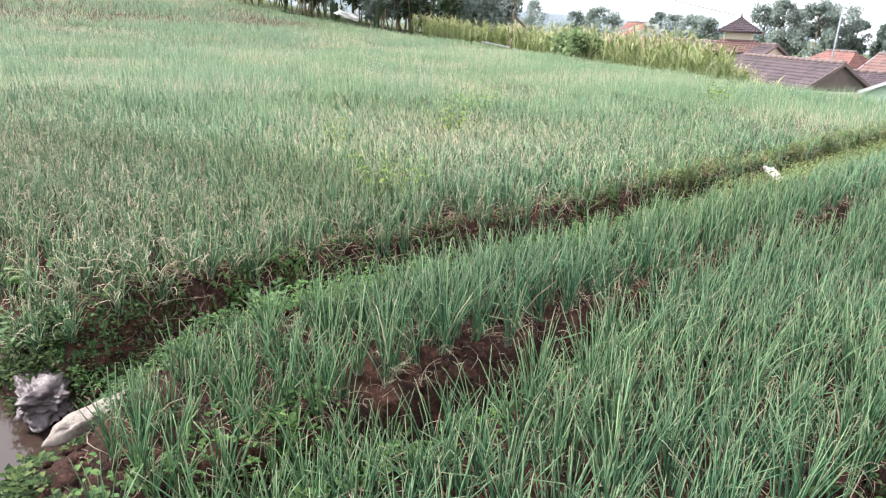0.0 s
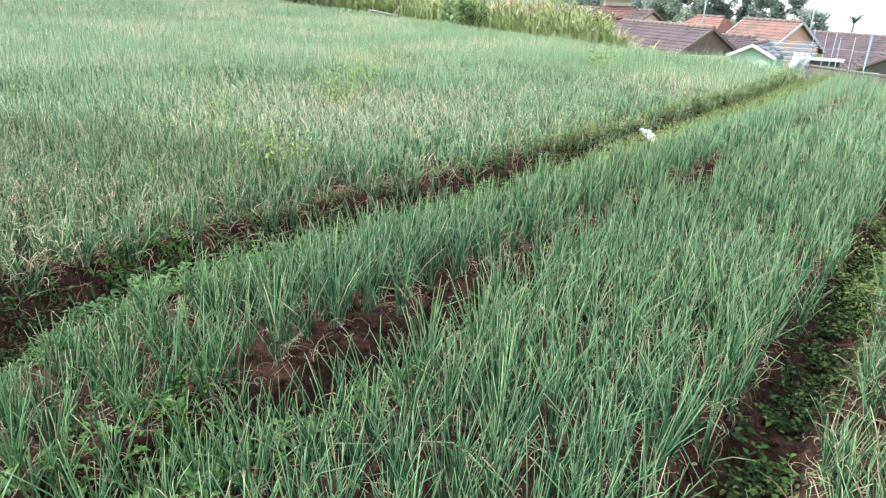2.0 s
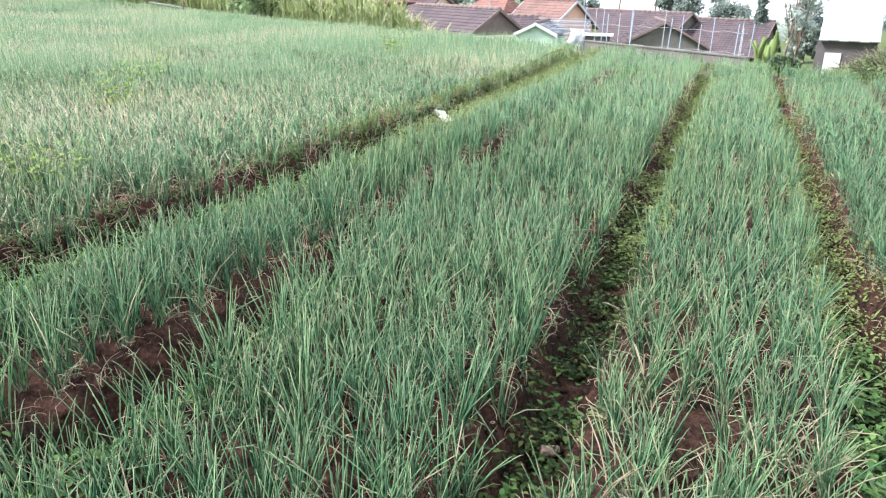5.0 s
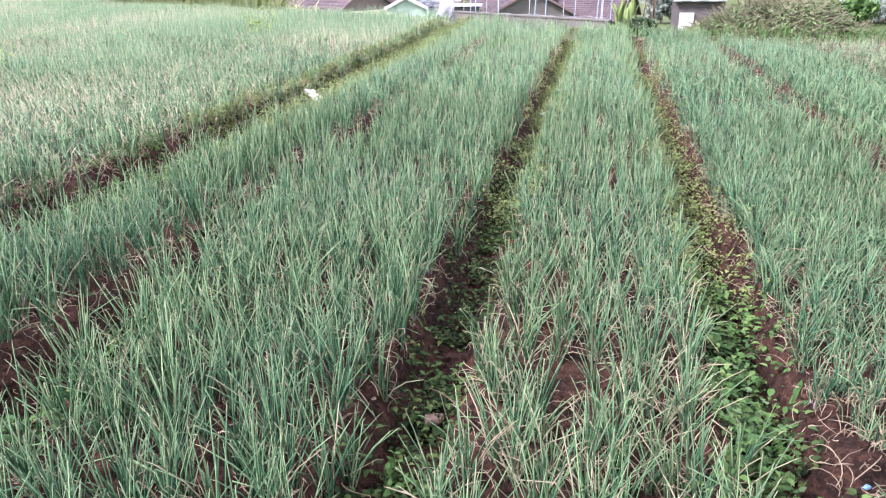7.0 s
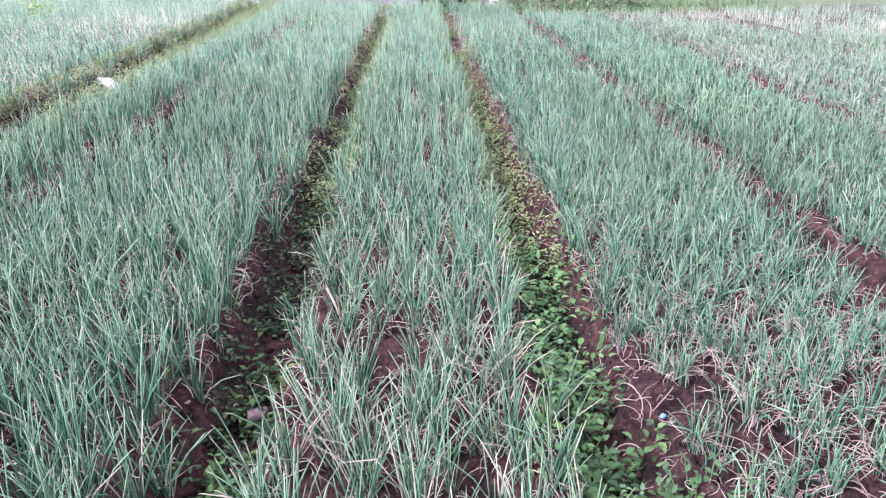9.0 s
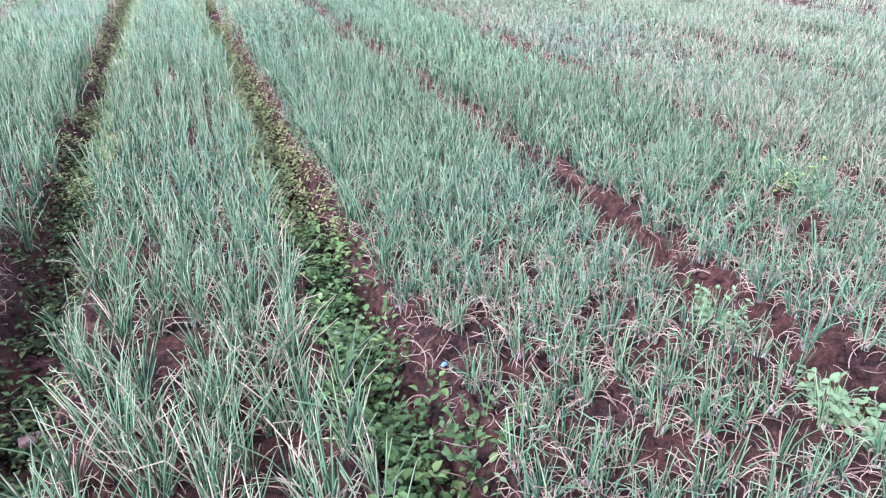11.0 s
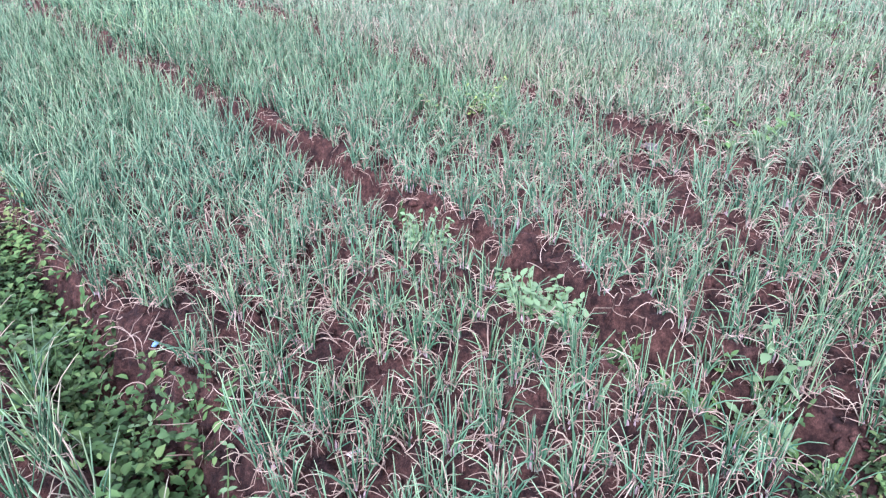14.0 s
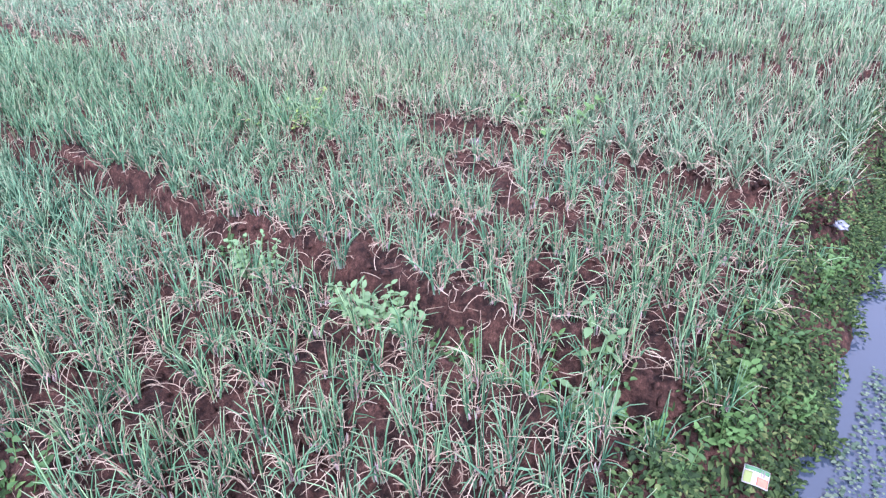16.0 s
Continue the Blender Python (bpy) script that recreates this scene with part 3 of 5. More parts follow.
def leaves_of(x, y, g, count, segs, thick, straws, straw_segs, wide):
    """All leaves of the plants at x, y in one go."""
    n = len(x)
    z = land(x, y) - 0.012
    h = bed_height(x, y) * g.uniform(0.76, 1.14, n)
    k = np.repeat(np.arange(n), count)
    m = len(k)
    az = g.uniform(0, 2 * np.pi, m)
    spread = wide * np.sqrt(g.random(m))
    out = g.uniform(0, 2 * np.pi, m)
    base = np.stack([x[k] + np.cos(out) * spread, y[k] + np.sin(out) * spread, z[k]], 1)
    span = smooth((np.hypot(x, y) - 6) / 8)
    # Haze veil and some dryness put into leaf colour as straw, growing with distance.
    haze_wither = np.where(x > 4.05, 0.10 + 0.06 * span, np.where(x < -3.0, 0.03 + 0.03 * span, 0.02 + 0.05 * span))
    dry = np.maximum((g.random(m) < dryness(x, y)[k]).astype(float) * g.uniform(0.5, 1.0, m), haze_wither[k] * g.uniform(0.5, 1.5, m))
    length = h[k] * g.uniform(0.62, 1.12, m) * (1 - 0.2 * dry)
    wilt = np.where((x > 1.25) & (x < 5.6), 1.0, np.where(x < -3.0, 0.4, 0.0))[k]
    lean = np.abs(g.normal(0.05, 0.13, m)) + (0.15 * g.random(m)) * wilt + 0.15 * dry + 0.12 * spread / wide * (segs > 3)
    bend = g.uniform(0.0, 1.0, m) ** 2.2 * (0.9 + 0.7 * wilt) + 0.6 * dry
    kink = np.where(g.random(m) < 0.30 + 0.2 * wilt, g.uniform(0.6, 2.3, m), 0)
    width = g.uniform(0.0026, 0.0043, m) * thick
    v, q, t, al, num = blades(base, length, az, lean, bend, kink, g.uniform(0.45, 0.88, m) if segs > 2 else np.full(m, 0.4), width, segs)
    dv = dry[num]
    pale = np.where(x < -3.0, np.interp(np.hypot(x, y), [7, 10], [0.85, 0.55]), np.where(x > 4.1, 0.3, np.where(x < 1.25, 0.2, 0.0)))
    cv = pale[k][num]
    if straws:
        k = np.repeat(np.arange(n), straws)
        k = k[g.random(len(k)) < np.clip(0.45 + 2.6 * dryness(x, y)[k] + 0.5 * (x[k] < -3.0), 0, 1) * np.where((x[k] > -3.0) & (x[k] < 1.2) & (y[k] > 3.5), 0.6, 1.0)]
        m = len(k)
        az = g.uniform(0, 2 * np.pi, m)
        around = g.uniform(0, 2 * np.pi, m)
        base = np.stack([x[k] + np.cos(around) * 0.02, y[k] + np.sin(around) * 0.02, z[k] + g.uniform(0, 0.03, m) + np.where(x[k] < -3.0, g.uniform(0, 0.13, m), 0)], 1)
        v2, q2, t2, al2, num2 = blades(base, g.uniform(0.06, 0.2, m), az, g.uniform(0.1, 0.9, m), g.uniform(1.0, 4.2, m), g.uniform(-0.6, 0.6, m), g.uniform(0.3, 0.7, m), g.uniform(0.0013, 0.0023, m) * max(1, thick), straw_segs, swirl=g.normal(0, 3.0, m))
        v2[:, 2] = np.maximum(v2[:, 2], land(v2[:, 0], v2[:, 1]) + 0.004)
        q = np.concatenate([q, q2 + len(v)])
        t = np.concatenate([t, t2 + len(v)])
        v = np.concatenate([v, v2])
        al = np.concatenate([al, 0.5 + 0 * al2])
        dv = np.concatenate([dv, 1 + 0 * al2])
        cv = np.concatenate([cv, pale[k][num2]])
    return v, q, t, al, dv, cv


NEAR_X, NEAR_Y = (1.36, 4.0), (-0.3, 2.7)
BEDS = [(-62, -3.0, "low dense blue-green spring onions with dry tips on a wide plot"), (-3.0, -1.47, "tall dark green spring onions on a raised bed"), (-1.47, 0.0, "tall blue-green spring onions on a raised bed"),
        (0.0, 1.22, "blue-green spring onions with dry stalks on a raised bed"), (1.22, 2.45, "thinning blue-green spring onions on a raised bed"), (2.45, 4.05, "sparse spring onions with curled dry leaves on bare soil"),
        (4.05, 6.07, "blue-green spring onions with dry leaves on a raised bed"), (6.07, 30, "pale blue-green spring onions in a wide plot")]
near_sites = None
layers = []
for step, r0, r1, count, segs, thick, straws, ssegs, spread, seed in ((0.122, 0, 4.2, 18, 4, 0.82, 7, 6, 0.022, 1), (0.120, 4.2, 6.5, 12, 3, 0.93, 4, 3, 0.034, 2), (0.130, 6.5, 12, 9, 2, 1.2, 1, 2, 0.072, 3), (0.18, 12, 20, 11, 1, 1.75, 0, 0, 0.11, 4), (0.21, 20, 34, 10, 1, 2.4, 0, 0, 0.15, 5), (0.29, 34, 70, 12, 1, 3.8, 0, 0, 0.24, 6), (0.10, 0.1, 6.5, 6, 3, 0.66, 3, 4, 0.03, 7), (0.135, 6.5, 13, 6, 2, 1.15, 1, 2, 0.07, 8)):
    sx, sy, g = sites(step, r0, r1, seed)
    if seed > 6:  # smaller plants between the others on the thin beds
        wide_plot = (sx < -3.4) & (np.hypot(sx, sy) < 10.5)
        keep = wide_plot | ((sx > 1.3) & (sy > 1.3 + 1.2 * vnoise(sx, sy, 1.5, 44)) if seed == 7 else sx > 2.6)
        sx, sy = sx[keep], sy[keep]
    if r0 == 0:
        own = (sx > NEAR_X[0]) & (sx < NEAR_X[1]) & (sy < NEAR_Y[1]) & (sy > NEAR_Y[0])
        own &= np.cumsum(own) <= 300
        near_sites = (sx[own], sy[own])
        sx, sy = sx[~own], sy[~own]
    layers.append((sx, sy, g, count, segs, thick, straws, ssegs, spread))
for x0, x1, text in BEDS:
    got = []
    for sx, sy, g, *rest in layers:
        ok = (sx >= x0) & (sx < x1)
        if ok.any():
            got.append(leaves_of(sx[ok], sy[ok], g, *rest))
    v, q, t = join([a[:3] for a in got])
    me = mesh_from("spring_onions", v, q, t, along=np.concatenate([a[3] for a in got]), dry=np.concatenate([a[4] for a in got]), cream=np.concatenate([a[5] for a in got]))
    tagged(part("spring_onions", me, M_ONION), text, "spring onions", kind="stuff")


def onion_plant(seed):
    """One plant: leaves, dry curled leaves and the pale stalks at its foot."""
    g = np.random.default_rng(100 + seed)
    root = thing("spring_onion", Matrix(), "small blue-green spring onion with curled dry leaves", "spring onion", "spring onions on the sparse beds")
    n = int(g.integers(14, 22))
    az = g.uniform(0, 2 * np.pi, n)
    foot = np.stack([np.cos(az) * 0.022, np.sin(az) * 0.022, 0 * az - 0.012], 1)
    v, q, t, al, num = blades(foot, g.uniform(0.10, 0.23, n), az + g.normal(0, 0.5, n), np.abs(g.normal(0.06, 0.13, n)), g.uniform(0, 1, n) ** 2.2 * 1.7, np.where(g.random(n) < 0.45, g.uniform(0.5, 2.2, n), 0), g.uniform(0.35, 0.85, n), g.uniform(0.0019, 0.0031, n), 5, swirl=g.normal(0, 0.6, n))
    dry = (g.random(n) < 0.06) * 0.8
    part("leaves", mesh_from("leaves", v, q, t, along=al, dry=dry[num]), M_ONION, root)
    n = int(g.integers(8, 14))
    az = g.uniform(0, 2 * np.pi, n)
    foot = np.stack([np.cos(az) * 0.012, np.sin(az) * 0.012, 0 * az + 0.02], 1)
    v, q, t, al, num = blades(foot, g.uniform(0.06, 0.18, n), az, g.uniform(0.1, 0.9, n), g.uniform(1.0, 4.4, n), g.uniform(-0.6, 0.6, n), g.uniform(0.3, 0.7, n), g.uniform(0.0012, 0.0020, n), 7, swirl=g.normal(0, 3.0, n))
    v[:, 2] = np.maximum(v[:, 2], 0.006)
    part("dry_leaves", mesh_from("dry_leaves", v, q, t, along=0.5 + 0 * al, dry=1 + 0 * al), M_ONION, root, "pale brown curled dry leaves")
    n = 5
    az = g.uniform(0, 2 * np.pi, n)
    foot = np.stack([np.cos(az) * 0.014, np.sin(az) * 0.014, 0 * az - 0.015], 1)
    v, q, t, al, num = blades(foot, g.uniform(0.03, 0.05, n), az, g.uniform(0, 0.2, n), 0 * az, 0 * az, 0 * az, np.full(n, 0.0042), 2, sides=5)
    part("stalk", mesh_from("stalk", v, q, t), M_STALK, root, "pinkish white stalk bases")
    return root


g = np.random.default_rng(21)
plants = [onion_plant(k) for k in range(10)]
for k, (x, y) in enumerate(list(zip(*near_sites))):
    m = pose(float(x), float(y), float(land(x, y)), 0, 0, float(g.uniform(0, 360)))
    if k < len(plants):
        plants[k].matrix_world = m
    else:
        copy_thing(plants[k % len(plants)], m)

# ---- soil clods, straw litter and weeds ----


def clods(count, seed):
    """Loose crumbs and lumps of soil on the bare places."""
    g = np.random.default_rng(seed)
    x, y = g.uniform(-3.4, 4.8, count * 3), 0.2 + 5.8 * g.random(count * 3) ** 1.4
    ok = (np.hypot(x - EYE_X, y - EYE_Y) < 6.0) & (y > water_edge(x) + 0.3)
    f = in_furrow(x, y)
    ok &= g.random(len(x)) < np.where(x > 1.2, 0.75, 0.25) + 0.6 * (f > 0.03)
    x, y = x[ok][:count], y[ok][:count]
    n = len(x)
    z = land(x, y)
    r = 0.003 + 0.026 * g.random(n) ** 3.6
    oct_v = np.array([(1, 0, 0), (0, 1, 0), (-1, 0, 0), (0, -1, 0), (0, 0, 0.9), (0, 0, -0.8)])
    v = oct_v[None] * r[:, None, None] * g.uniform(0.6, 1.35, (n, 6, 1)) + np.stack([x, y, z + r * 0.25], 1)[:, None]
    t = np.array([(0, 1, 4), (1, 2, 4), (2, 3, 4), (3, 0, 4), (1, 0, 5), (2, 1, 5), (3, 2, 5), (0, 3, 5)])[None] + (np.arange(n) * 6)[:, None, None]
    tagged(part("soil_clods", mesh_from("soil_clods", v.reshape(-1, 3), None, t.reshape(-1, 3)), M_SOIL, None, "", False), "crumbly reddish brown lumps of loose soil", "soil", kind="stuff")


clods(19000, 31)


def litter(count, seed):
    """Dry curled onion leaves fallen on soil, thickest along the banks of the furrows."""
    g = np.random.default_rng(seed)
    x, y = g.uniform(-4.0, 6.5, count * 6), g.uniform(0.3, 15, count * 6)
    f = in_furrow(x, y)
    ok = (y > water_edge(x) + 0.45) & (g.random(len(x)) < np.where((f > 0.03) & (f < 0.6), 0.9, 0.06) + np.where((x - bow(y) > -3.4) & (x - bow(y) < -2.95), 1.2, 0) + np.where((x > 1.3) & (y < 4), 0.45, 0) + np.where(np.abs(x + 1.56) < 0.16, 0.5, 0)) & (g.random(len(x)) < 1.5 / (0.6 + 0.16 * y))
    x, y = x[ok][:count], y[ok][:count]
    n = len(x)
    thick = np.interp(y, [3, 6, 14], [1.0, 1.4, 2.2])
    base = np.stack([x, y, land(x, y) + g.uniform(0.004, 0.04, n)], 1)
    v, q, t, al, num = blades(base, g.uniform(0.05, 0.17, n), g.uniform(0, 6.28, n), g.uniform(0.6, 1.5, n), g.uniform(0.0, 1.4, n), 0 * x, 0 * x, g.uniform(0.0012, 0.0022, n) * thick, 7, swirl=g.normal(0, 3.6, n))
    v[:, 2] = np.maximum(v[:, 2], land(v[:, 0], v[:, 1]) + 0.004)
    tagged(part("dry_leaf_litter", mesh_from("dry_leaf_litter", v, q, t), M_STRAW), "pale dry curled onion leaves lying on the soil", "dry leaves", kind="stuff")


litter(10500, 33)


def bank_litter(count, seed):
    """Pulled dry leaves heaped along the bank of the wide furrow."""
    g = np.random.default_rng(seed)
    y = 1.4 + 9 * g.random(count) ** 1.3
    x = -3.2 + g.normal(0, 0.13, count) + bow(y)
    ok = vnoise(x, y, 1.3, 35) > 0.28
    x, y = x[ok], y[ok]
    n = len(x)
    base = np.stack([x, y, land(x, y) + g.uniform(0.004, 0.03, n)], 1)
    v, q, t, al, num = blades(base, g.uniform(0.07, 0.20, n), g.uniform(0, 6.28, n), g.uniform(0.5, 1.5, n), g.uniform(0.0, 1.6, n), g.uniform(-1.0, 1.0, n), g.uniform(0.3, 0.7, n), g.uniform(0.0018, 0.0030, n), 4, swirl=g.normal(0, 2.2, n))
    v[:, 2] = np.maximum(v[:, 2], land(v[:, 0], v[:, 1]) + 0.004)
    tagged(part("dry_leaf_litter", mesh_from("dry_leaf_litter", v, q, t), M_STRAW), "pale dry leaves heaped along a furrow bank", "dry leaves", kind="stuff")


bank_litter(1000, 36)


def leaf_rosettes(x, y, g, per, size, height, maker=broad_leaves):
    """Low leafy growth: per leaves round each place."""
    n = len(x)
    k = np.repeat(np.arange(n), per)
    m = len(k)
    az = g.uniform(0, 6.28, m)
    up = g.random(m)
    s = size * g.uniform(0.6, 1.35, m)
    h = height * up * g.uniform(0.7, 1.2, n)[k]
    reach = s * (0.3 + 0.9 * (1 - up))
    bx, by = x[k] + np.cos(az) * reach, y[k] + np.sin(az) * reach
    base = np.stack([bx, by, land(x, y)[k] + h + 0.004], 1)
    return maker(base, az + g.normal(0, 0.5, m), g.uniform(-0.25, 0.7, m), s, s * g.uniform(0.5, 0.75, m))


def carpet(name, label, places, g, per, size, height, material, category="weeds", reach=4.6):
    x, y = places
    close = np.hypot(x - EYE_X, y - EYE_Y) < reach
    got = [leaf_rosettes(x[s], y[s], g, n, z, height, mk) for s, n, z, mk in ((close, per, size, broad_leaves), (~close, per + 3, size * 1.05, small_leaves)) if s.any()]
    v, q, t = join(got)
    v[:, 2] = np.maximum(v[:, 2], land(v[:, 0], v[:, 1]) + 0.003)
    tagged(part(name, mesh_from(name, v, q, t), material), label, category, kind="stuff")


def along_furrow(g, xc, half, y0, y1, count, clump=0.0, seed=0):
    y = g.uniform(y0, y1, count * 2)
    x = furrow_x(xc, y) + g.normal(0, half * 0.55, len(y)) + bow(y) * (xc < -2.2)
    ok = vnoise(x, y, 2.3, 40 + seed) > clump
    return x[ok][:count], y[ok][:count]


g = np.random.default_rng(51)
f_w = along_furrow(g, -2.92, 0.36, 0.9, 4.2, 900, 0.2, 1)
f_w2 = along_furrow(g, -2.60, 0.20, 1.7, 17, 2500, 0.18, 2)
mouth_x, mouth_y = g.uniform(-5.2, -2.5, 2200), g.uniform(0.55, 1.95, 2200)
ok = (mouth_y > water_edge(mouth_x) + 0.13) & (mouth_y < np.interp(mouth_x, [-5.2, -3.6, -3.3, -3.0, -2.5], [0.75, 0.9, 1.08, 1.85, 1.95]))
carpet("creeping_weeds", "dense dark green creeping weeds in a muddy furrow", (np.concatenate([f_w[0], mouth_x[ok]]), np.concatenate([f_w[1], mouth_y[ok]])), g, 7, 0.022, 0.06, M_WEED_DEEP)

def near_and_far(p, y_split):
    return (p[0][p[1] < y_split], p[1][p[1] < y_split]), (p[0][p[1] >= y_split], p[1][p[1] >= y_split])


f_w2n, f_w2 = near_and_far(f_w2, 6.0)
carpet("creeping_weeds", "small green weeds along the edge of a wide furrow", f_w2n, g, 9, 0.021, 0.13, M_WEED)
carpet("furrow_weeds", "yellow-green weeds along a wide furrow", f_w2, g, 7, 0.025, 0.21, M_OLIVE)
f_w3 = along_furrow(g, -3.05, 0.22, 1.8, 17, 5200, 0.2, 12)
ok = g.random(len(f_w3[1])) < np.interp(f_w3[1], [1.8, 3.2, 3.6, 4.6, 5.2, 6.8, 7.3, 8.6, 9.2], [0.8, 0.6, 0.3, 0.3, 0.55, 0.5, 0.25, 0.25, 0.7])
f_w3 = f_w3[0][ok] - 0.16 * (f_w3[1][ok] > 4.8), f_w3[1][ok]
f_w4 = along_furrow(g, -2.9, 0.40, 0.95, 2.6, 350, 0.3, 13)
f_w3n, f_w3 = near_and_far(f_w3, 6.0)
carpet("creeping_weeds", "patchy small green weeds on a furrow bank", (np.concatenate([f_w3n[0], f_w4[0]]), np.concatenate([f_w3n[1], f_w4[1]])), g, 8, 0.021, 0.07, M_WEED)
carpet("furrow_weeds", "patchy yellow-green weeds on a furrow bank", f_w3, g, 8, 0.028, 0.13, M_OLIVE)
f_a = along_furrow(g, 0.0, 0.20, 0.9, 6.0, 620, 0.35, 3)
f_a2 = along_furrow(g, 0.03, 0.25, 4.6, 16.5, 2500, 0.16, 4)
carpet("creeping_weeds", "low dark green weeds along a narrow furrow", f_a, g, 8, 0.028, 0.06, M_CREEPER_SHADED)
carpet("furrow_weeds", "yellow-green weeds along a narrow furrow", f_a2, g, 8, 0.023, 0.11, M_OLIVE)
f_r = along_furrow(g, -1.38, 0.16, 0.8, 15, 900, 0.38, 5)
f_r2 = along_furrow(g, -1.5, 0.30, 0.6, 1.5, 160, 0.2, 15)
f_r = np.concatenate([f_r[0], f_r2[0]]), np.concatenate([f_r[1], f_r2[1]])
carpet("creeping_weeds", "small green weeds in a soil furrow", f_r, g, 7, 0.03, 0.07, M_WEED)
f_b = along_furrow(g, 1.18, 0.15, 0.6, 3.8, 620, 0.24, 6)
f_b2 = along_furrow(g, 1.12, 0.26, 3.4, 15, 2500, 0.2, 7)
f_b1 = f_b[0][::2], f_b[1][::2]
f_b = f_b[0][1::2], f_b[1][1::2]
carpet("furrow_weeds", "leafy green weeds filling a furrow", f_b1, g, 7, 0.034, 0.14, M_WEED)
# Lower layer in near-black green: furrow shade put into the leaf colour.
carpet("furrow_weeds", "dark green leafy weeds low in a shaded furrow", f_b, g, 8, 0.028, 0.09, M_CREEPER_SHADED)
carpet("furrow_weeds", "yellow-green leafy weeds along a furrow", f_b2, g, 8, 0.023, 0.11, M_OLIVE)
f_c = along_furrow(g, 2.56, 0.10, 0.4, 8, 110, 0.5, 8)
f_d = along_furrow(g, 4.0, 0.13, 0.5, 10, 160, 0.5, 9)
carpet("furrow_weeds", "scattered green weeds in a soil furrow", (np.concatenate([f_c[0], f_d[0]]), np.concatenate([f_c[1], f_d[1]])), g, 8, 0.03, 0.07, M_WEED_DEEP)
# the ditch bank
bx = 1.0 + 7.0 * g.random(5200) ** 1.3
by = water_edge(bx) + g.uniform(-0.24, 0.42, 5200)
bx[:700] = g.uniform(2.2, 3.4, 700)
by[:700] = water_edge(bx[:700]) + g.uniform(-0.1, 0.36, 700)
bx = np.concatenate([bx, g.uniform(3.0, 5.6, 1100)])
by = np.concatenate([by, water_edge(bx[-1100:]) + g.uniform(-0.22, 0.22, 1100)])
ok = vnoise(bx, by, 3.0, 60) > 0.1
carpet("bank_weeds", "dark green water weeds along the ditch bank", (bx[ok], by[ok]), g, 6, 0.021, 0.075, M_CREEPER_SHADED, "weeds", 3.9)
bx = g.uniform(-3.6, 0.2, 1300)
by = water_edge(bx) + g.uniform(-0.05, 0.36, 1300)
ok = (vnoise(bx, by, 3.0, 61) > 0.25)
carpet("bank_weeds", "dark green low weeds along the muddy ditch bank", (bx[ok], by[ok]), g, 8, 0.03, 0.05, M_CREEPER_SHADED, "weeds", 0.0)


def floating(count, seed):
    g = np.random.default_rng(seed)
    x = 2.0 + 6.0 * g.random(count * 4) ** 1.5
    y = water_edge(x) - g.random(count * 4) ** 1.1 * 0.9
    ok = (vnoise(x, y, 4.0, 63) * 0.75 + vnoise(x, y, 11.0, 65) * 0.25 > 0.46)
    x, y = x[ok][:count], y[ok][:count]
    n = len(x)
    s = g.uniform(0.010, 0.022, n)
    base = np.stack([x, y, np.full(n, -0.366) + g.uniform(0, 0.012, n)], 1)
    v, q, t = broad_leaves(base, g.uniform(0, 6.28, n), g.uniform(0.0, 0.12, n), s, s * 0.9, 0.08)
    v[:, 2] = np.maximum(v[:, 2], -0.367)
    tagged(part("floating_weeds", mesh_from("floating_weeds", v, q, t), M_WATERWEED), "small pale green leaves floating on water", "water weeds", kind="stuff")


floating(6500, 64)


g = np.random.default_rng(77)
f_y = along_furrow(g, 6.07, 0.26, 1.0, 9.5, 230, 0.36, 9)
f_z = along_furrow(g, 7.5, 0.22, 1.4, 9.0, 60, 0.5, 10)
carpet("furrow_weeds", "small light green weeds filling a furrow", (np.concatenate([f_y[0], f_z[0]]), np.concatenate([f_y[1], f_z[1]])), g, 7, 0.032, 0.24, M_WEED_LIGHT, reach=1.0)


def leaf_blade():
    """One oval leaf of length 1 along x with a toothed edge, folded at its midrib and drooping at its tip."""
    along = [0.0, 0.10, 0.20, 0.30, 0.40, 0.50, 0.60, 0.70, 0.80, 0.90, 1.0]
    v, tris = [(t, 0.0, 0.03 * math.sin(3 * t) - 0.16 * t * t) for t in along], []
    for side in (-1, 1):
        first = len(v)
        for k, t in enumerate(along[1:-1]):
            w = 0.30 * math.sin(math.pi * t ** 0.72) * (1.0 if k % 2 else 0.84)
            v.append((t + (0.03 if k % 2 else 0.0), side * w, 0.10 * w + 0.03 * math.sin(3 * t) - 0.16 * t * t + 0.018 * math.sin(9 * t + side)))
        rim = [0] + list(range(first, len(v))) + [10]
        for k in range(10):
            for f in ((k, rim[k], rim[k + 1]), (k, rim[k + 1], k + 1)):
                if len(set(f)) == 3:
                    tris.append(f if side < 0 else f[::-1])
    return mesh_from("leaf", v, None, tris)


BLADES = {}


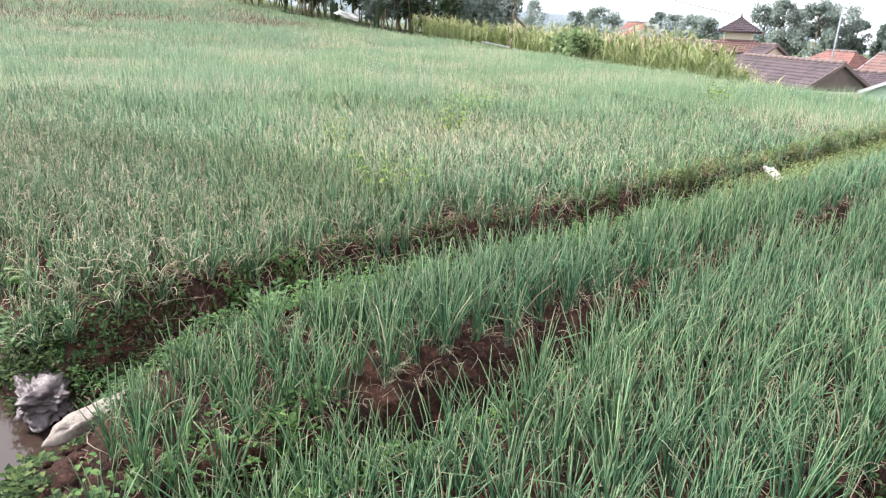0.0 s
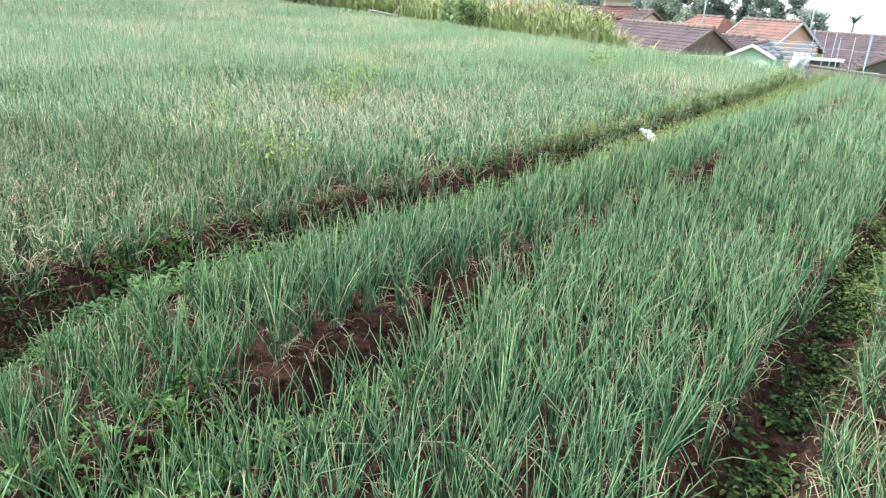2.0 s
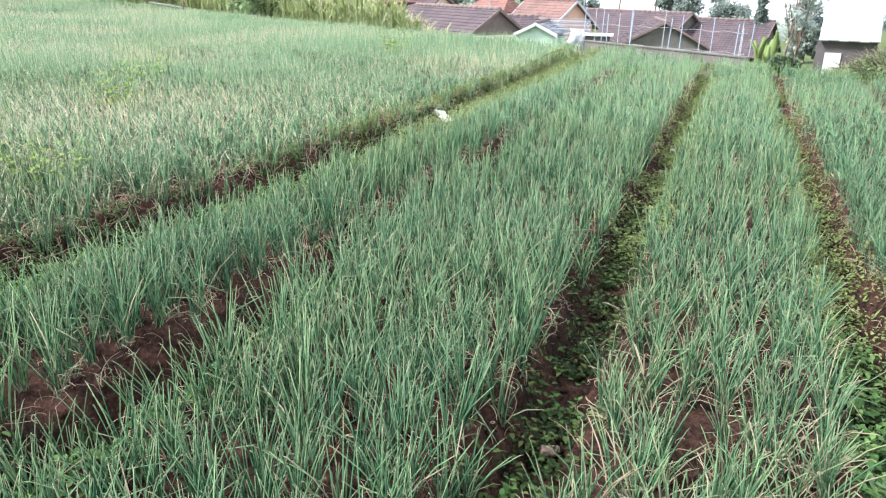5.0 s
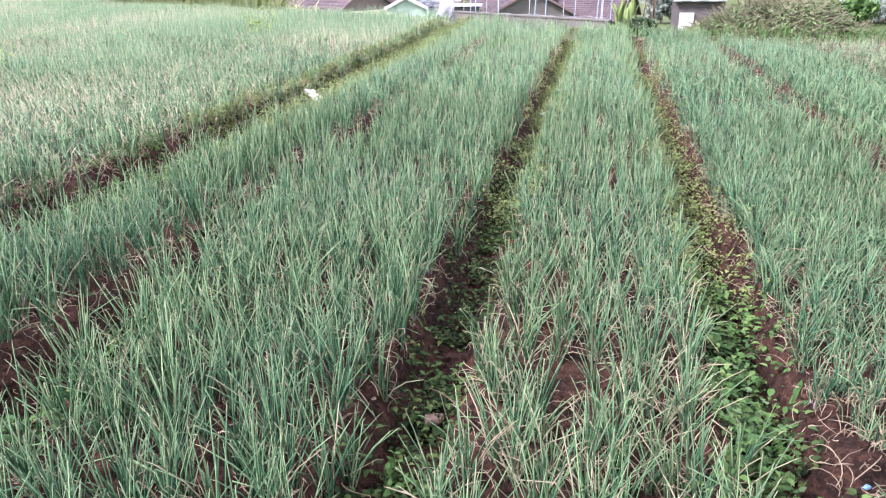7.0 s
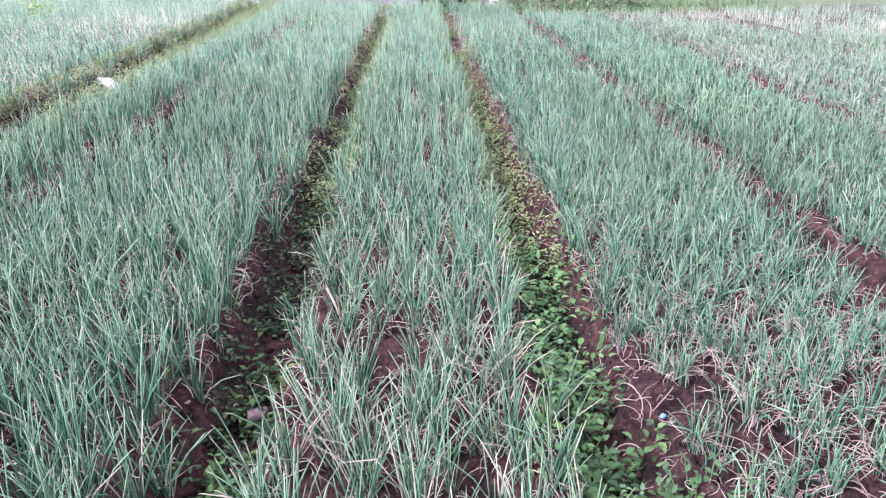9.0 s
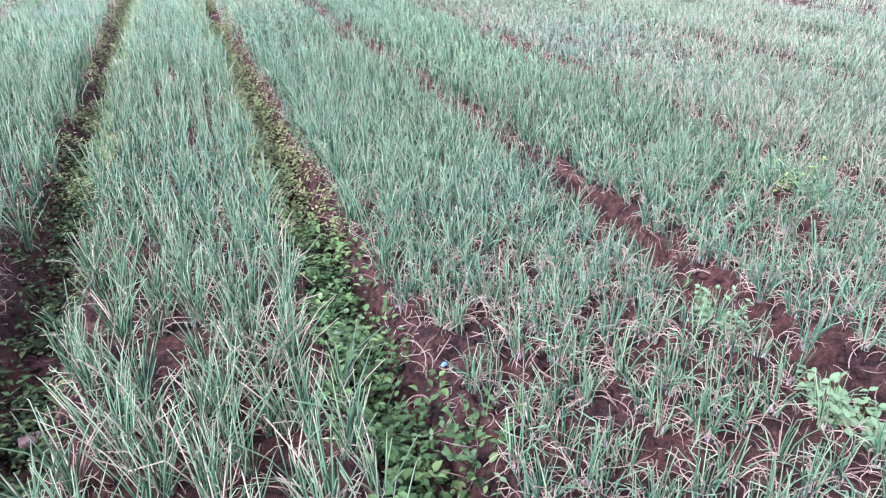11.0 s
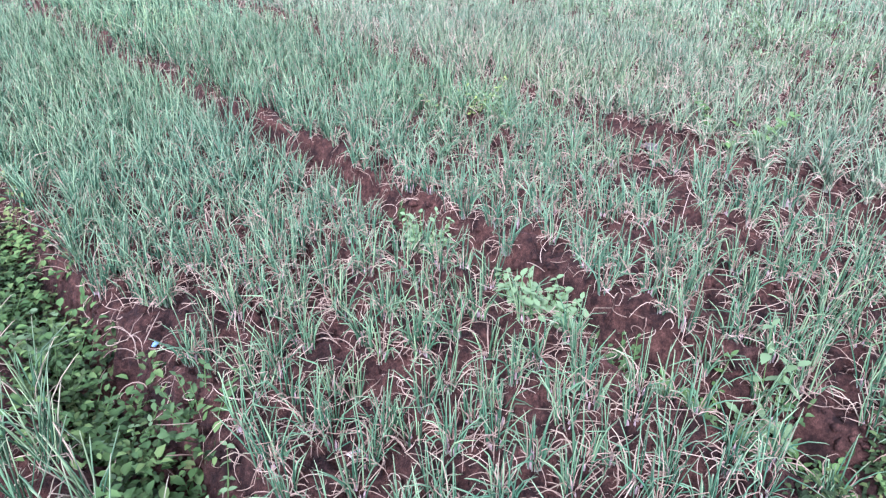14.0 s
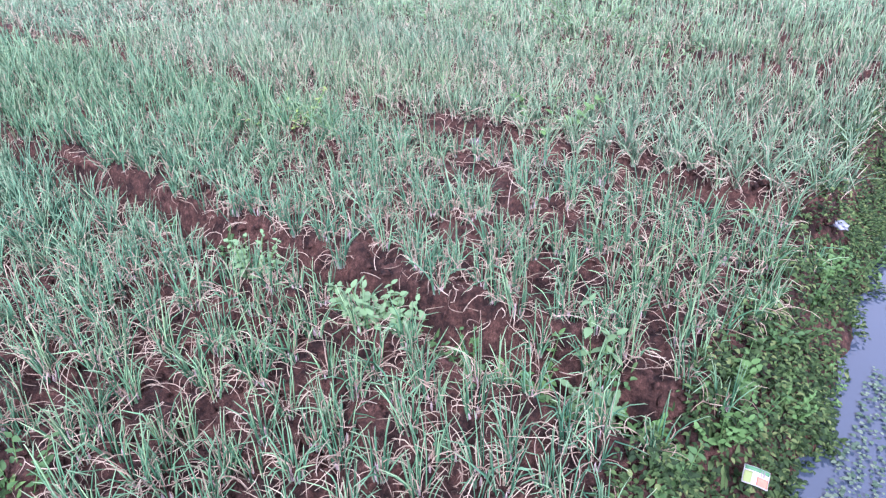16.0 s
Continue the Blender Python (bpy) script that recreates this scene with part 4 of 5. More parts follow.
def weed(x, y, stems, size, height, material, label, seed, spread=0.08, rise=0.3):
    """A leafy weed: stems that each carry paired oval leaves."""
    g = np.random.default_rng(seed)
    z = float(land(x, y))
    root = thing("weed", Matrix.Translation((x, y, z)), label, "weed")
    if material.name not in BLADES:
        BLADES[material.name] = leaf_blade()
    for k in range(stems):
        a = g.uniform(0, 6.28)
        r = spread * math.sqrt(g.random())
        foot = Vector((math.cos(a) * r * 0.4, math.sin(a) * r * 0.4, -0.02))
        h = height * g.uniform(0.6, 1.1)
        top = Vector((math.cos(a) * r * 1.5, math.sin(a) * r * 1.5, h))
        top.z += max(0.0, float(land(x + top.x, y + top.y)) - z) * rise
        bm = bmesh.new()
        tube(bm, foot, top, 0.0022, 0.0012, 5)
        stem = part("stem", bm, M_WEED, root)
        for j in range(4):
            f = 0.35 + 0.65 * j / 3
            p = foot.lerp(top, f)
            turn = g.uniform(0, 360)
            for side in (0, 180):
                s = size * g.uniform(0.7, 1.15) * (1.1 - 0.4 * f)
                leaf = part("leaf", BLADES[material.name], material, stem)
                leaf.matrix_basis = Matrix.Translation(p) @ pose(0, 0, 0, g.normal(0, 15), -math.degrees(g.uniform(-0.3, 0.9)), turn + side) @ Matrix.Scale(float(s), 4)


weed(1.17, 2.56, 8, 0.062, 0.19, M_WEED_LIGHT, "bright green leafy weed standing in a furrow", 1, 0.09)
gw = np.random.default_rng(411)
for k in range(17):
    wy = 0.75 + 0.125 * k + gw.uniform(-0.04, 0.04)
    wx = 1.18 + gw.normal(0, 0.045) + 0.09 * (wy < 1.75)
    weed(wx, wy, int(gw.integers(7, 12)), gw.uniform(0.030, 0.042), gw.uniform(0.10, 0.18), M_WEED_LIGHT if k in (6, 9) else M_WEED_DEEP if k % 3 else M_CREEPER_SHADED, "broad-leaved dark green weed in a shaded furrow" if k % 3 == 0 else "broad-leaved green weed in a furrow", 420 + k, 0.10)
weed(2.51, 1.42, 34, 0.050, 0.14, M_WEED_LIGHT, "light green leafy weed in a furrow", 5, 0.12, 1.0)
weed(2.44, 1.98, 14, 0.04, 0.17, M_WEED_LIGHT, "light green leafy weed among onions", 6, 0.08, 1.0)
weed(2.66, 0.66, 12, 0.062, 0.17, M_WEED_LIGHT, "pale green broad-leaved weed in a furrow", 7, 0.09, 1.0)
weed(2.60, 0.86, 9, 0.050, 0.13, M_WEED, "green broad-leaved weed in a furrow", 24, 0.08, 1.0)
weed(2.58, 1.08, 7, 0.034, 0.10, M_WEED_DEEP, "small dark green weed in a furrow", 25, 0.09, 1.0)
weed(2.62, 0.44, 6, 0.05, 0.10, M_WEED, "green broad-leaved weed on the ditch bank", 8)
weed(2.86, 0.32, 6, 0.045, 0.09, M_WEED, "green broad-leaved weed on the ditch bank", 9)
gb = np.random.default_rng(431)
for k in range(16):
    wx = 2.42 + 0.13 * k + gb.uniform(-0.05, 0.05)
    wy = float(water_edge(wx)) + gb.uniform(0.02, 0.34)
    weed(wx, wy, int(gb.integers(6, 10)), gb.uniform(0.028, 0.042), gb.uniform(0.08, 0.15), (M_WEED_DEEP, M_CREEPER_SHADED, M_WEED)[k % 3], ("green broad-leaved weed among low ditch weeds", "dark green leafy weed on the ditch bank", "fresh green leafy weed on the ditch bank")[k % 3], 440 + k, 0.09)
weed(-3.06, 1.92, 9, 0.075, 0.15, M_WEED_LIGHT, "bright green broad-leaved weed beside a brown soil bank", 10, 0.12)
weed(-3.52, 0.90, 9, 0.065, 0.15, M_WEED_LIGHT, "bright green leafy weed at the edge of the plot", 11, 0.14)
weed(-3.85, 0.98, 8, 0.07, 0.17, M_WEED, "green leafy weed at the edge of the plot", 12, 0.12)
weed(0.02, 2.75, 5, 0.05, 0.12, M_WEED, "small green weed in a furrow", 13)
weed(-0.02, 2.1, 6, 0.05, 0.11, M_WEED, "small green weed in a furrow", 14)
weed(-1.42, 3.15, 6, 0.06, 0.10, M_WEED_LIGHT, "light green weed in a soil furrow", 15)
weed(-3.78, 3.52, 46, 0.044, 0.42, M_YELLOW, "yellow-green feathery weed among the onions", 16, 0.22)
weed(-6.0, 6.35, 34, 0.055, 0.46, M_YELLOW, "yellow-green weed among the onions", 17, 0.34)
weed(-7.3, 8.1, 30, 0.06, 0.48, M_YELLOW, "yellow-green weed among the onions", 26, 0.4)
weed(-5.6, 4.35, 16, 0.045, 0.40, M_YELLOW, "small yellow-green weed among the onions", 27, 0.2)
weed(-6.25, 14.3, 18, 0.09, 0.5, M_YELLOW, "green weed among the onions", 18, 0.35)
weed(3.62, 2.98, 9, 0.032, 0.19, M_YELLOW, "yellow-green weed among sparse onions", 19, 0.18, 1.0)
weed(3.70, 2.62, 8, 0.032, 0.17, M_WEED_LIGHT, "light green weed among sparse onions", 20, 0.18, 1.0)
weed(4.4, 1.75, 8, 0.06, 0.18, M_WEED, "green weed beside a bare soil patch", 21, 0.2)
weed(6.0, 2.15, 24, 0.036, 0.25, M_WEED_LIGHT, "yellow-green weed patch among onions", 22, 0.6)
weed(6.6, 2.5, 24, 0.036, 0.25, M_WEED_LIGHT, "yellow-green weed patch among onions", 23, 0.5)

# ---- rubbish in the ditch and furrows ----


def crumpled(name, m, size, material, label, category, seed, rough=0.35, cuts=4):
    """A crumpled or slack bag: a ball pulled long, creased by noise."""
    bm = bmesh.new()
    bmesh.ops.create_icosphere(bm, subdivisions=cuts, radius=1)
    for v in bm.verts:
        p = v.co.copy()
        f = 1 + rough * noise.noise(p * 1.7 + Vector((seed, 0, 0))) + rough * 0.6 * abs(noise.noise(p * 4.1 + Vector((0, seed, 0)))) + rough * 0.25 * noise.noise(p * 9 + Vector((0, 0, seed)))
        p = Vector(c_ / max(0.35, abs(c_)) ** 0.35 for c_ in p)
        v.co = Vector((p.x * size[0], p.y * size[1], max(-0.4, p.z) * size[2])) * f
    ob = part(name, bm, material)
    ob.matrix_world = m
    return tagged(ob, label, category)


crumpled("plastic_sheet", pose(-3.11, 0.85, -0.28, 0, 0, 70), (0.11, 0.15, 0.075), M_SHEET, "crumpled grey-brown plastic sheet in the muddy ditch", "plastic sheet", 3, 0.6, 5)
crumpled("sandbag", pose(-2.61, 0.96, -0.17, 0, -7, 97), (0.21, 0.05, 0.045), M_SACK, "long pale muddy sandbag beside the ditch", "sandbag", 5, 0.3)
crumpled("sandbag", pose(-2.52, 1.03, -0.19, 0, -6, 92), (0.14, 0.035, 0.035), M_SACK, "pale muddy sandbag lying against another", "sandbag", 6, 0.35)
crumpled("plastic_bag", pose(-2.66, 8.02, 0.06, 0, 6, -50), (0.26, 0.05, 0.03), M_WHITEBAG, "crumpled white plastic bag in a weedy furrow", "plastic bag", 11, 0.35)
crumpled("paper_cup", pose(-0.02, 8.24, float(land(-0.02, 8.24)) + 0.06), (0.035, 0.025, 0.02), M_WHITEBAG, "crushed white cup on furrow weeds", "cup", 13, 0.3, 3)
crumpled("plastic_scrap", pose(1.42, 2.15, float(land(1.42, 2.15)) + 0.008, 0, 0, 30), (0.011, 0.007, 0.005), M_BLUE, "small blue plastic scrap on bare soil", "scrap", 15, 0.6, 3)
crumpled("plastic_scrap", pose(1.64, 1.345, float(land(1.64, 1.345)) + 0.010, 0, 0, 10), (0.018, 0.011, 0.006), M_WHITEBAG, "small white plastic scrap on bare soil", "scrap", 17, 0.5, 3)
crumpled("stone", pose(0.02, 2.45, float(land(0.02, 2.45)) + 0.025, 0, 0, 25), (0.036, 0.024, 0.02), M_STONE, "flat reddish stone in a furrow", "stone", 19, 0.3, 3)
crumpled("plastic_sheet", pose(4.17, 2.07, float(land(4.17, 2.07)) + 0.02, 0, 0, 60), (0.045, 0.03, 0.015), M_SHEET, "small grey plastic scrap among onions", "scrap", 23, 0.6, 3)
crumpled("plastic_scrap", pose(4.2, 0.2, float(land(4.2, 0.2)) + 0.06, 0, 0, 60), (0.03, 0.02, 0.014), M_GREYTIN, "pale bluish plastic scrap on the bank", "scrap", 27, 0.6, 3)


def seed_packet():
    """A printed packet with a picture, coloured fields and unreadable lines of print."""
    root = thing("seed_packet", pose(2.63, 0.16, -0.125, 14, -22, 10) @ Matrix.Scale(0.43, 4), "white, green and orange printed seed packet lying on weeds", "packet")
    bm = bmesh.new()
    box(bm, -0.062, 0.062, -0.085, 0.085, -0.004, 0.004)
    bmesh.ops.subdivide_edges(bm, edges=bm.edges[:], cuts=5, use_grid_fill=True)
    for v in bm.verts:
        v.co.z += 0.006 * math.sin(v.co.x * 40) + 0.006 * math.cos(v.co.y * 30)
    part("sleeve", bm, M_PACKET, root)
    for name, x0, x1, y0, y1, m in (("print_field", -0.056, 0.0, -0.08, -0.005, M_ORANGE), ("print_field", 0.03, 0.056, -0.08, 0.08, M_GREENPRINT), ("picture", -0.056, 0.02, 0.03, 0.08, M_OLIVE), ("print_line", 0.01, 0.05, -0.05, -0.042, M_INK), ("print_line", 0.01, 0.05, -0.03, -0.024, M_INK)):
        bm = bmesh.new()
        box(bm, x0, x1, y0, y1, 0.0045, 0.0085)
        bmesh.ops.subdivide_edges(bm, edges=bm.edges[:], cuts=5, use_grid_fill=True)
        for v in bm.verts:
            v.co.z += 0.006 * math.sin(v.co.x * 40) + 0.006 * math.cos(v.co.y * 30)
        part(name, bm, m, root)


seed_packet()

# ---- beyond the field ----


def far(az, d):
    return 0.35 - math.sin(radians(az)) * d, 0.16 + math.cos(radians(az)) * d


def lift(el, d):
    return 1.5 + d * math.tan(radians(el))


def grass_edge(seed):
    """Grass and weeds along the edge of the field and on the slope behind it."""
    g = np.random.default_rng(seed)
    x = g.uniform(-38, 8, 4500)
    y = field_end(x) + g.uniform(-0.4, 2.2, len(x))
    base = np.stack([x, y, land(x, y)], 1)
    n = len(x)
    v, q, t, al, num = blades(base, g.uniform(0.12, 0.3, n) * (0.4 + vnoise(x, y, 0.5, 70)), g.uniform(0, 6.28, n), np.abs(g.normal(0.2, 0.2, n)), g.uniform(0.2, 1.2, n), 0 * x, 0 * x, g.uniform(0.006, 0.012, n), 2)
    tagged(part("grass", mesh_from("grass", v, q, t), M_WEED), "uneven green grass along the edge of the field", "grass", kind="stuff")


grass_edge(71)


def corn(seed):
    g = np.random.default_rng(seed)
    n = 1150
    x = g.uniform(-31.5, -9.8, n)
    y = field_end(x) + 0.5 + g.random(n) ** 1.3 * 6.5
    z = land(x, y)
    tall = g.uniform(0.95, 1.4, n) * np.interp(x, [-28, -14, -9], [0.85, 1.15, 0.8])
    a = blades(np.stack([x, y, z], 1), tall, g.uniform(0, 6.28, n), g.uniform(0, 0.06, n), g.uniform(0, 0.1, n), 0 * x, 0 * x, np.full(n, 0.018), 2)[:3]
    k = np.repeat(np.arange(n), 9)
    m = len(k)
    h = g.uniform(0.15, 0.95, m) * tall[k]
    b = blades(np.stack([x[k], y[k], z[k] + h], 1), g.uniform(0.4, 0.7, m), g.uniform(0, 6.28, m), g.uniform(0.3, 0.7, m), g.uniform(0.8, 1.9, m), 0 * h, 0 * h, g.uniform(0.022, 0.036, m), 3, 0.12)[:3]
    tagged(part("corn", mesh_from("corn", *join([a, b])), M_CORN), "yellow-green maize standing behind the onion field", "maize", kind="stuff")
    k = np.repeat(np.arange(n), 3)
    m = len(k)
    c = blades(np.stack([x[k], y[k], z[k] + tall[k] * 0.95], 1), g.uniform(0.15, 0.3, m), g.uniform(0, 6.28, m), g.uniform(0.1, 0.6, m), g.uniform(0, 0.5, m), 0 * k, 0 * k, np.full(m, 0.01), 2)[:3]
    tagged(part("corn_tassels", mesh_from("corn_tassels", *c), M_TASSEL), "pale dry tassels on top of maize", "maize", kind="stuff")


corn(72)


def roof_slope(a, b, c, d, material, parent, name="roof_slope"):
    """Courses of single tiles between the eaves a-b and the ridge d-c."""
    a, b, c, d = (np.array(p, float) for p in (a, b, c, d))
    g = np.random.default_rng(int(abs(a[0] * 100 + a[1] * 10)) + 1)
    up = np.linalg.norm(d - a)
    rows = max(3, int(up / 0.27))
    nor = np.cross(b - a, d - a)
    nor /= np.linalg.norm(nor)
    v, q = [], []
    for r in range(rows):
        f0, f1 = r / rows, min(1, (r + 1.12) / rows)
        p0, p1, p2, p3 = a + (d - a) * f0, b + (c - b) * f0, b + (c - b) * f1, a + (d - a) * f1
        cols = max(1, int(np.linalg.norm(p1 - p0) / 0.24))
        for k in range(cols):
            u0, u1 = k / cols, (k + 0.97) / cols
            lift_ = nor * (0.05 + 0.012 * g.normal())
            e0, e1, e2, e3 = p0 + (p1 - p0) * u0 + lift_, p0 + (p1 - p0) * u1 + lift_, p3 + (p2 - p3) * u1 + nor * 0.012, p3 + (p2 - p3) * u0 + nor * 0.012
            i = len(v)
            v += [e0, (e0 + e1) / 2 - nor * 0.025, e1, e2, (e2 + e3) / 2 - nor * 0.02, e3, e0 - nor * 0.06, e1 - nor * 0.06]
            q += [(i, i + 1, i + 4, i + 5), (i + 1, i + 2, i + 3, i + 4), (i + 6, i + 7, i + 2, i)]
    i = len(v)
    v += [a - nor * 0.02, b - nor * 0.02, c - nor * 0.02, d - nor * 0.02, a - nor * 0.1, b - nor * 0.1, c - nor * 0.1, d - nor * 0.1]
    q += [(i, i + 1, i + 2, i + 3), (i + 7, i + 6, i + 5, i + 4), (i, i + 4, i + 5, i + 1), (i + 1, i + 5, i + 6, i + 2), (i + 2, i + 6, i + 7, i + 3), (i + 3, i + 7, i + 4, i)]
    return part(name, mesh_from(name, np.array(v), q), material, parent, "", False)


def house(p, q, ridge_z, half, roof_h, base_z, tiles, wall_mat, label, fascia=None, hip=0.0, over=0.35, gable_mat=None):
    """A tiled house whose ridge runs from p to q, with walls, gables, slopes and a ridge cap."""
    p, q = Vector((*p, 0)), Vector((*q, 0))
    d = q - p
    ln = d.length
    m = Matrix.Translation(((p + q) / 2).to_3d()) @ Matrix.Rotation(math.atan2(d.y, d.x), 4, "Z")
    root = thing("house", m, label, "house")
    hl, ez = ln / 2, ridge_z - roof_h
    w = half - over
    zl = ez + roof_h * over / half
    h2 = hl - hip
    for s in (-1, 1):
        roof_slope((-hl * 1 if s < 0 else hl, s * half, ez), (hl if s < 0 else -hl, s * half, ez), (h2 if s < 0 else -h2, 0, ridge_z), (-h2 if s < 0 else h2, 0, ridge_z), tiles, root)
        bm = bmesh.new()
        box(bm, -hl + 0.3, hl - 0.3, s * w - 0.07, s * w + 0.07, base_z, zl - 0.06)
        part("wall", bm, wall_mat, root, "", False)
        e = s * (hl - 0.3)
        bm = bmesh.new()
        box(bm, e - 0.06, e + 0.06, -w + 0.07, w - 0.07, base_z, zl - 0.06)
        part("wall", bm, wall_mat, root, "", False)
        if hip:
            roof_slope((s * hl, -half * s, ez), (s * hl, half * s, ez), (s * h2, 0.01 * s, ridge_z), (s * h2, -0.01 * s, ridge_z), tiles, root)
        else:
            bm = bmesh.new()
            vs = [bm.verts.new((e + o, y, z)) for o in (-0.05, 0.05) for y, z in ((-w, zl - 0.06), (w, zl - 0.06), (0, ridge_z - 0.1))]
            for f in ((0, 1, 2), (5, 4, 3), (0, 3, 4, 1), (1, 4, 5, 2), (2, 5, 3, 0)):
                bm.faces.new([vs[k] for k in f])
            part("gable", bm, gable_mat or wall_mat, root, "", False)
            for side in (-1, 1):
                bm = bmesh.new()
                a, b = Vector((s * (hl + 0.02), side * half * 1.02, ez - 0.02)), Vector((s * (hl + 0.02), 0, ridge_z))
                dd = b - a
                mm = Matrix.Translation((a + b) / 2) @ dd.to_track_quat("X", "Z").to_matrix().to_4x4()
                box(bm, -dd.length / 2, dd.length / 2, -0.03, 0.03, -0.09, 0.04, mm)
                part("fascia_board", bm, fascia or M_RIDGE, root, "", False)
    n = max(4, int(2 * h2 / 0.45))
    for k in range(n):
        x = -h2 + (k + 0.5) * 2 * h2 / n
        bm = bmesh.new()
        tube(bm, (x - h2 / n * 1.05, 0, ridge_z + 0.02), (x + h2 / n * 1.05, 0, ridge_z + 0.035), 0.11, 0.10, 8)
        part("ridge_tile", bm, M_RIDGE, root)
    return root


# long mossy house behind the maize
house(far(23.9, 46.5), far(17.4, 39.5), 0.42, 2.3, 1.5, -4.0, M_TILE_BROWN, M_PLASTER, "long low house with a mossy brown tiled roof", M_RIDGE, gable_mat=M_RIDGE)
# house with a raised roof turret
house(far(29.0, 62), far(21.8, 56), 0.95, 4.2, 2.0, -4.5, M_TILE_BROWN, M_PLASTER, "house with a weathered brown tiled roof behind the maize")


def turret(p, z0, z_eave, z_top, half, wall_half):
    root = thing("roof_turret", Matrix.Translation((*p, 0)) @ Matrix.Rotation(radians(28), 4, "Z"), "raised pyramid-roofed turret with cream walls", "turret")
    bm = bmesh.new()
    box(bm, -wall_half, wall_half, -wall_half, wall_half, z0, z_eave + 0.12)
    part("wall", bm, M_PLASTER, root, "", False)
    c = [(-half, -half), (half, -half), (half, half), (-half, half)]
    for k in range(4):
        a, b = c[k], c[(k + 1) % 4]
        roof_slope((*a, z_eave), (*b, z_eave), (b[0] * 0.02, b[1] * 0.02, z_top), (a[0] * 0.02, a[1] * 0.02, z_top), M_TILE_BROWN, root)
    bm = bmesh.new()
    tube(bm, (0, 0, z_top - 0.05), (0, 0, z_top + 0.35), 0.10, 0.03, 8)
    part("finial", bm, M_RIDGE, root)
    c2 = half * 1.5
    c = [(-c2, -c2), (c2, -c2), (c2, c2), (-c2, c2)]
    for k in range(4):
        a, b = c[k], c[(k + 1) % 4]
        roof_slope((*a, z0 - 0.55), (*b, z0 - 0.55), (b[0] * 0.5, b[1] * 0.5, z0 + 0.3), (a[0] * 0.5, a[1] * 0.5, z0 + 0.3), M_TILE_ORANGE, root, "skirt_roof")


turret(far(24.5, 58), 0.9, 1.75, 2.75, 1.45, 0.95)
house(far(20.0, 56), far(15.4, 53), 0.75, 3.6, 1.7, -4.5, M_TILE_RED, M_PLASTER, "house with a bright orange-red tiled roof", hip=1.6)
house(far(19.5, 50), far(13.2, 49), -0.25, 3.6, 1.4, -4.5, M_TILE_BROWN, M_PLASTER, "low house with a dull brown tiled roof")
house(far(15.5, 52), far(11.6, 48.5), 0.76, 2.2, 1.7, -4.5, M_TILE_ORANGE, M_PINK, "house with an orange tiled roof and salmon wall", M_TIN)
house(far(13.6, 40), far(14.6, 35.5), -0.08, 1.05, 0.5, -4.0, M_GREYTIN, M_MINT, "small mint-green gabled house with white trim", M_WHITE, over=0.15)
house(far(11.5, 66), far(3.2, 60), -0.15, 4.5, 2.6, -4.5, M_TILE_BROWN, M_GREYWALL, "wide house with a dark brown tiled roof")
house(far(5.8, 54), far(5.0, 48), -0.35, 3.0, 1.6, -4.5, M_TILE_BROWN, M_GREYWALL, "house with a dark gable facing the field")
house(far(5.0, 62), far(-2.4, 60), -0.55, 4.0, 2.4, -4.5, M_TILE_BROWN, M_GREYWALL, "wide house with a dull brown tiled roof")
house(far(44.3, 95), far(40.8, 92), 2.5, 3.5, 1.4, -1.5, M_TILE_RED, M_PLASTER, "distant house with a red tiled roof")
house(far(32.4, 110), far(30.7, 108), 2.6, 2.6, 1.7, -2, M_TILE_RED, M_PLASTER, "distant tall house with a red tiled roof")
house(far(34.5, 80), far(28.8, 76), 0.85, 3.0, 1.3, -3, M_TILE_ORANGE, M_PLASTER, "distant long house with a faded tiled roof")


def lean_to():
    """Ribbed grey sheet roof beside the mint house."""
    root = thing("sheet_roof", Matrix.Translation((*far(12.2, 38), 0)) @ Matrix.Rotation(radians(12), 4, "Z"), "ribbed grey metal sheet roof on posts", "roof")
    for k in range(10):
        bm = bmesh.new()
        box(bm, -1.5, 1.2, k * 0.3 - 1.5, k * 0.3 - 1.24, -0.78 + k * 0.085, -0.74 + k * 0.085)
        part("sheet", bm, M_GREYTIN if k % 2 else M_TIN, root, "", False)
    for x in (-1.4, 1.1):
        for y in (-1.4, 1.4):
            bm = bmesh.new()
            tube(bm, (x, y, -4.2), (x, y, -0.8 + (y + 1.5) * 0.28), 0.05)
            part("post", bm, M_GREYPOLE, root)


lean_to()


def kiosk():
    root = thing("shed", Matrix.Translation((*far(10.0, 27), 0)) @ Matrix.Rotation(radians(8), 4, "Z"), "low shed with a flat white sheet roof", "shed")
    bm = bmesh.new()
    box(bm, -0.65, 0.65, -0.5, 0.5, -0.05, 0.0)
    part("roof", bm, M_WHITE, root, "", False)
    bm = bmesh.new()
    box(bm, -0.55, 0.55, -0.4, 0.4, -2.6, -0.05)
    part("wall", bm, M_GREYWALL, root, "", False)


kiosk()
crumpled("tarpaulin", pose(*far(11.4, 25.5), -0.15, 0, 10, 20), (0.22, 0.15, 0.36), M_TIN, "white tarpaulin draped at the field's edge", "tarpaulin", 41, 0.5)


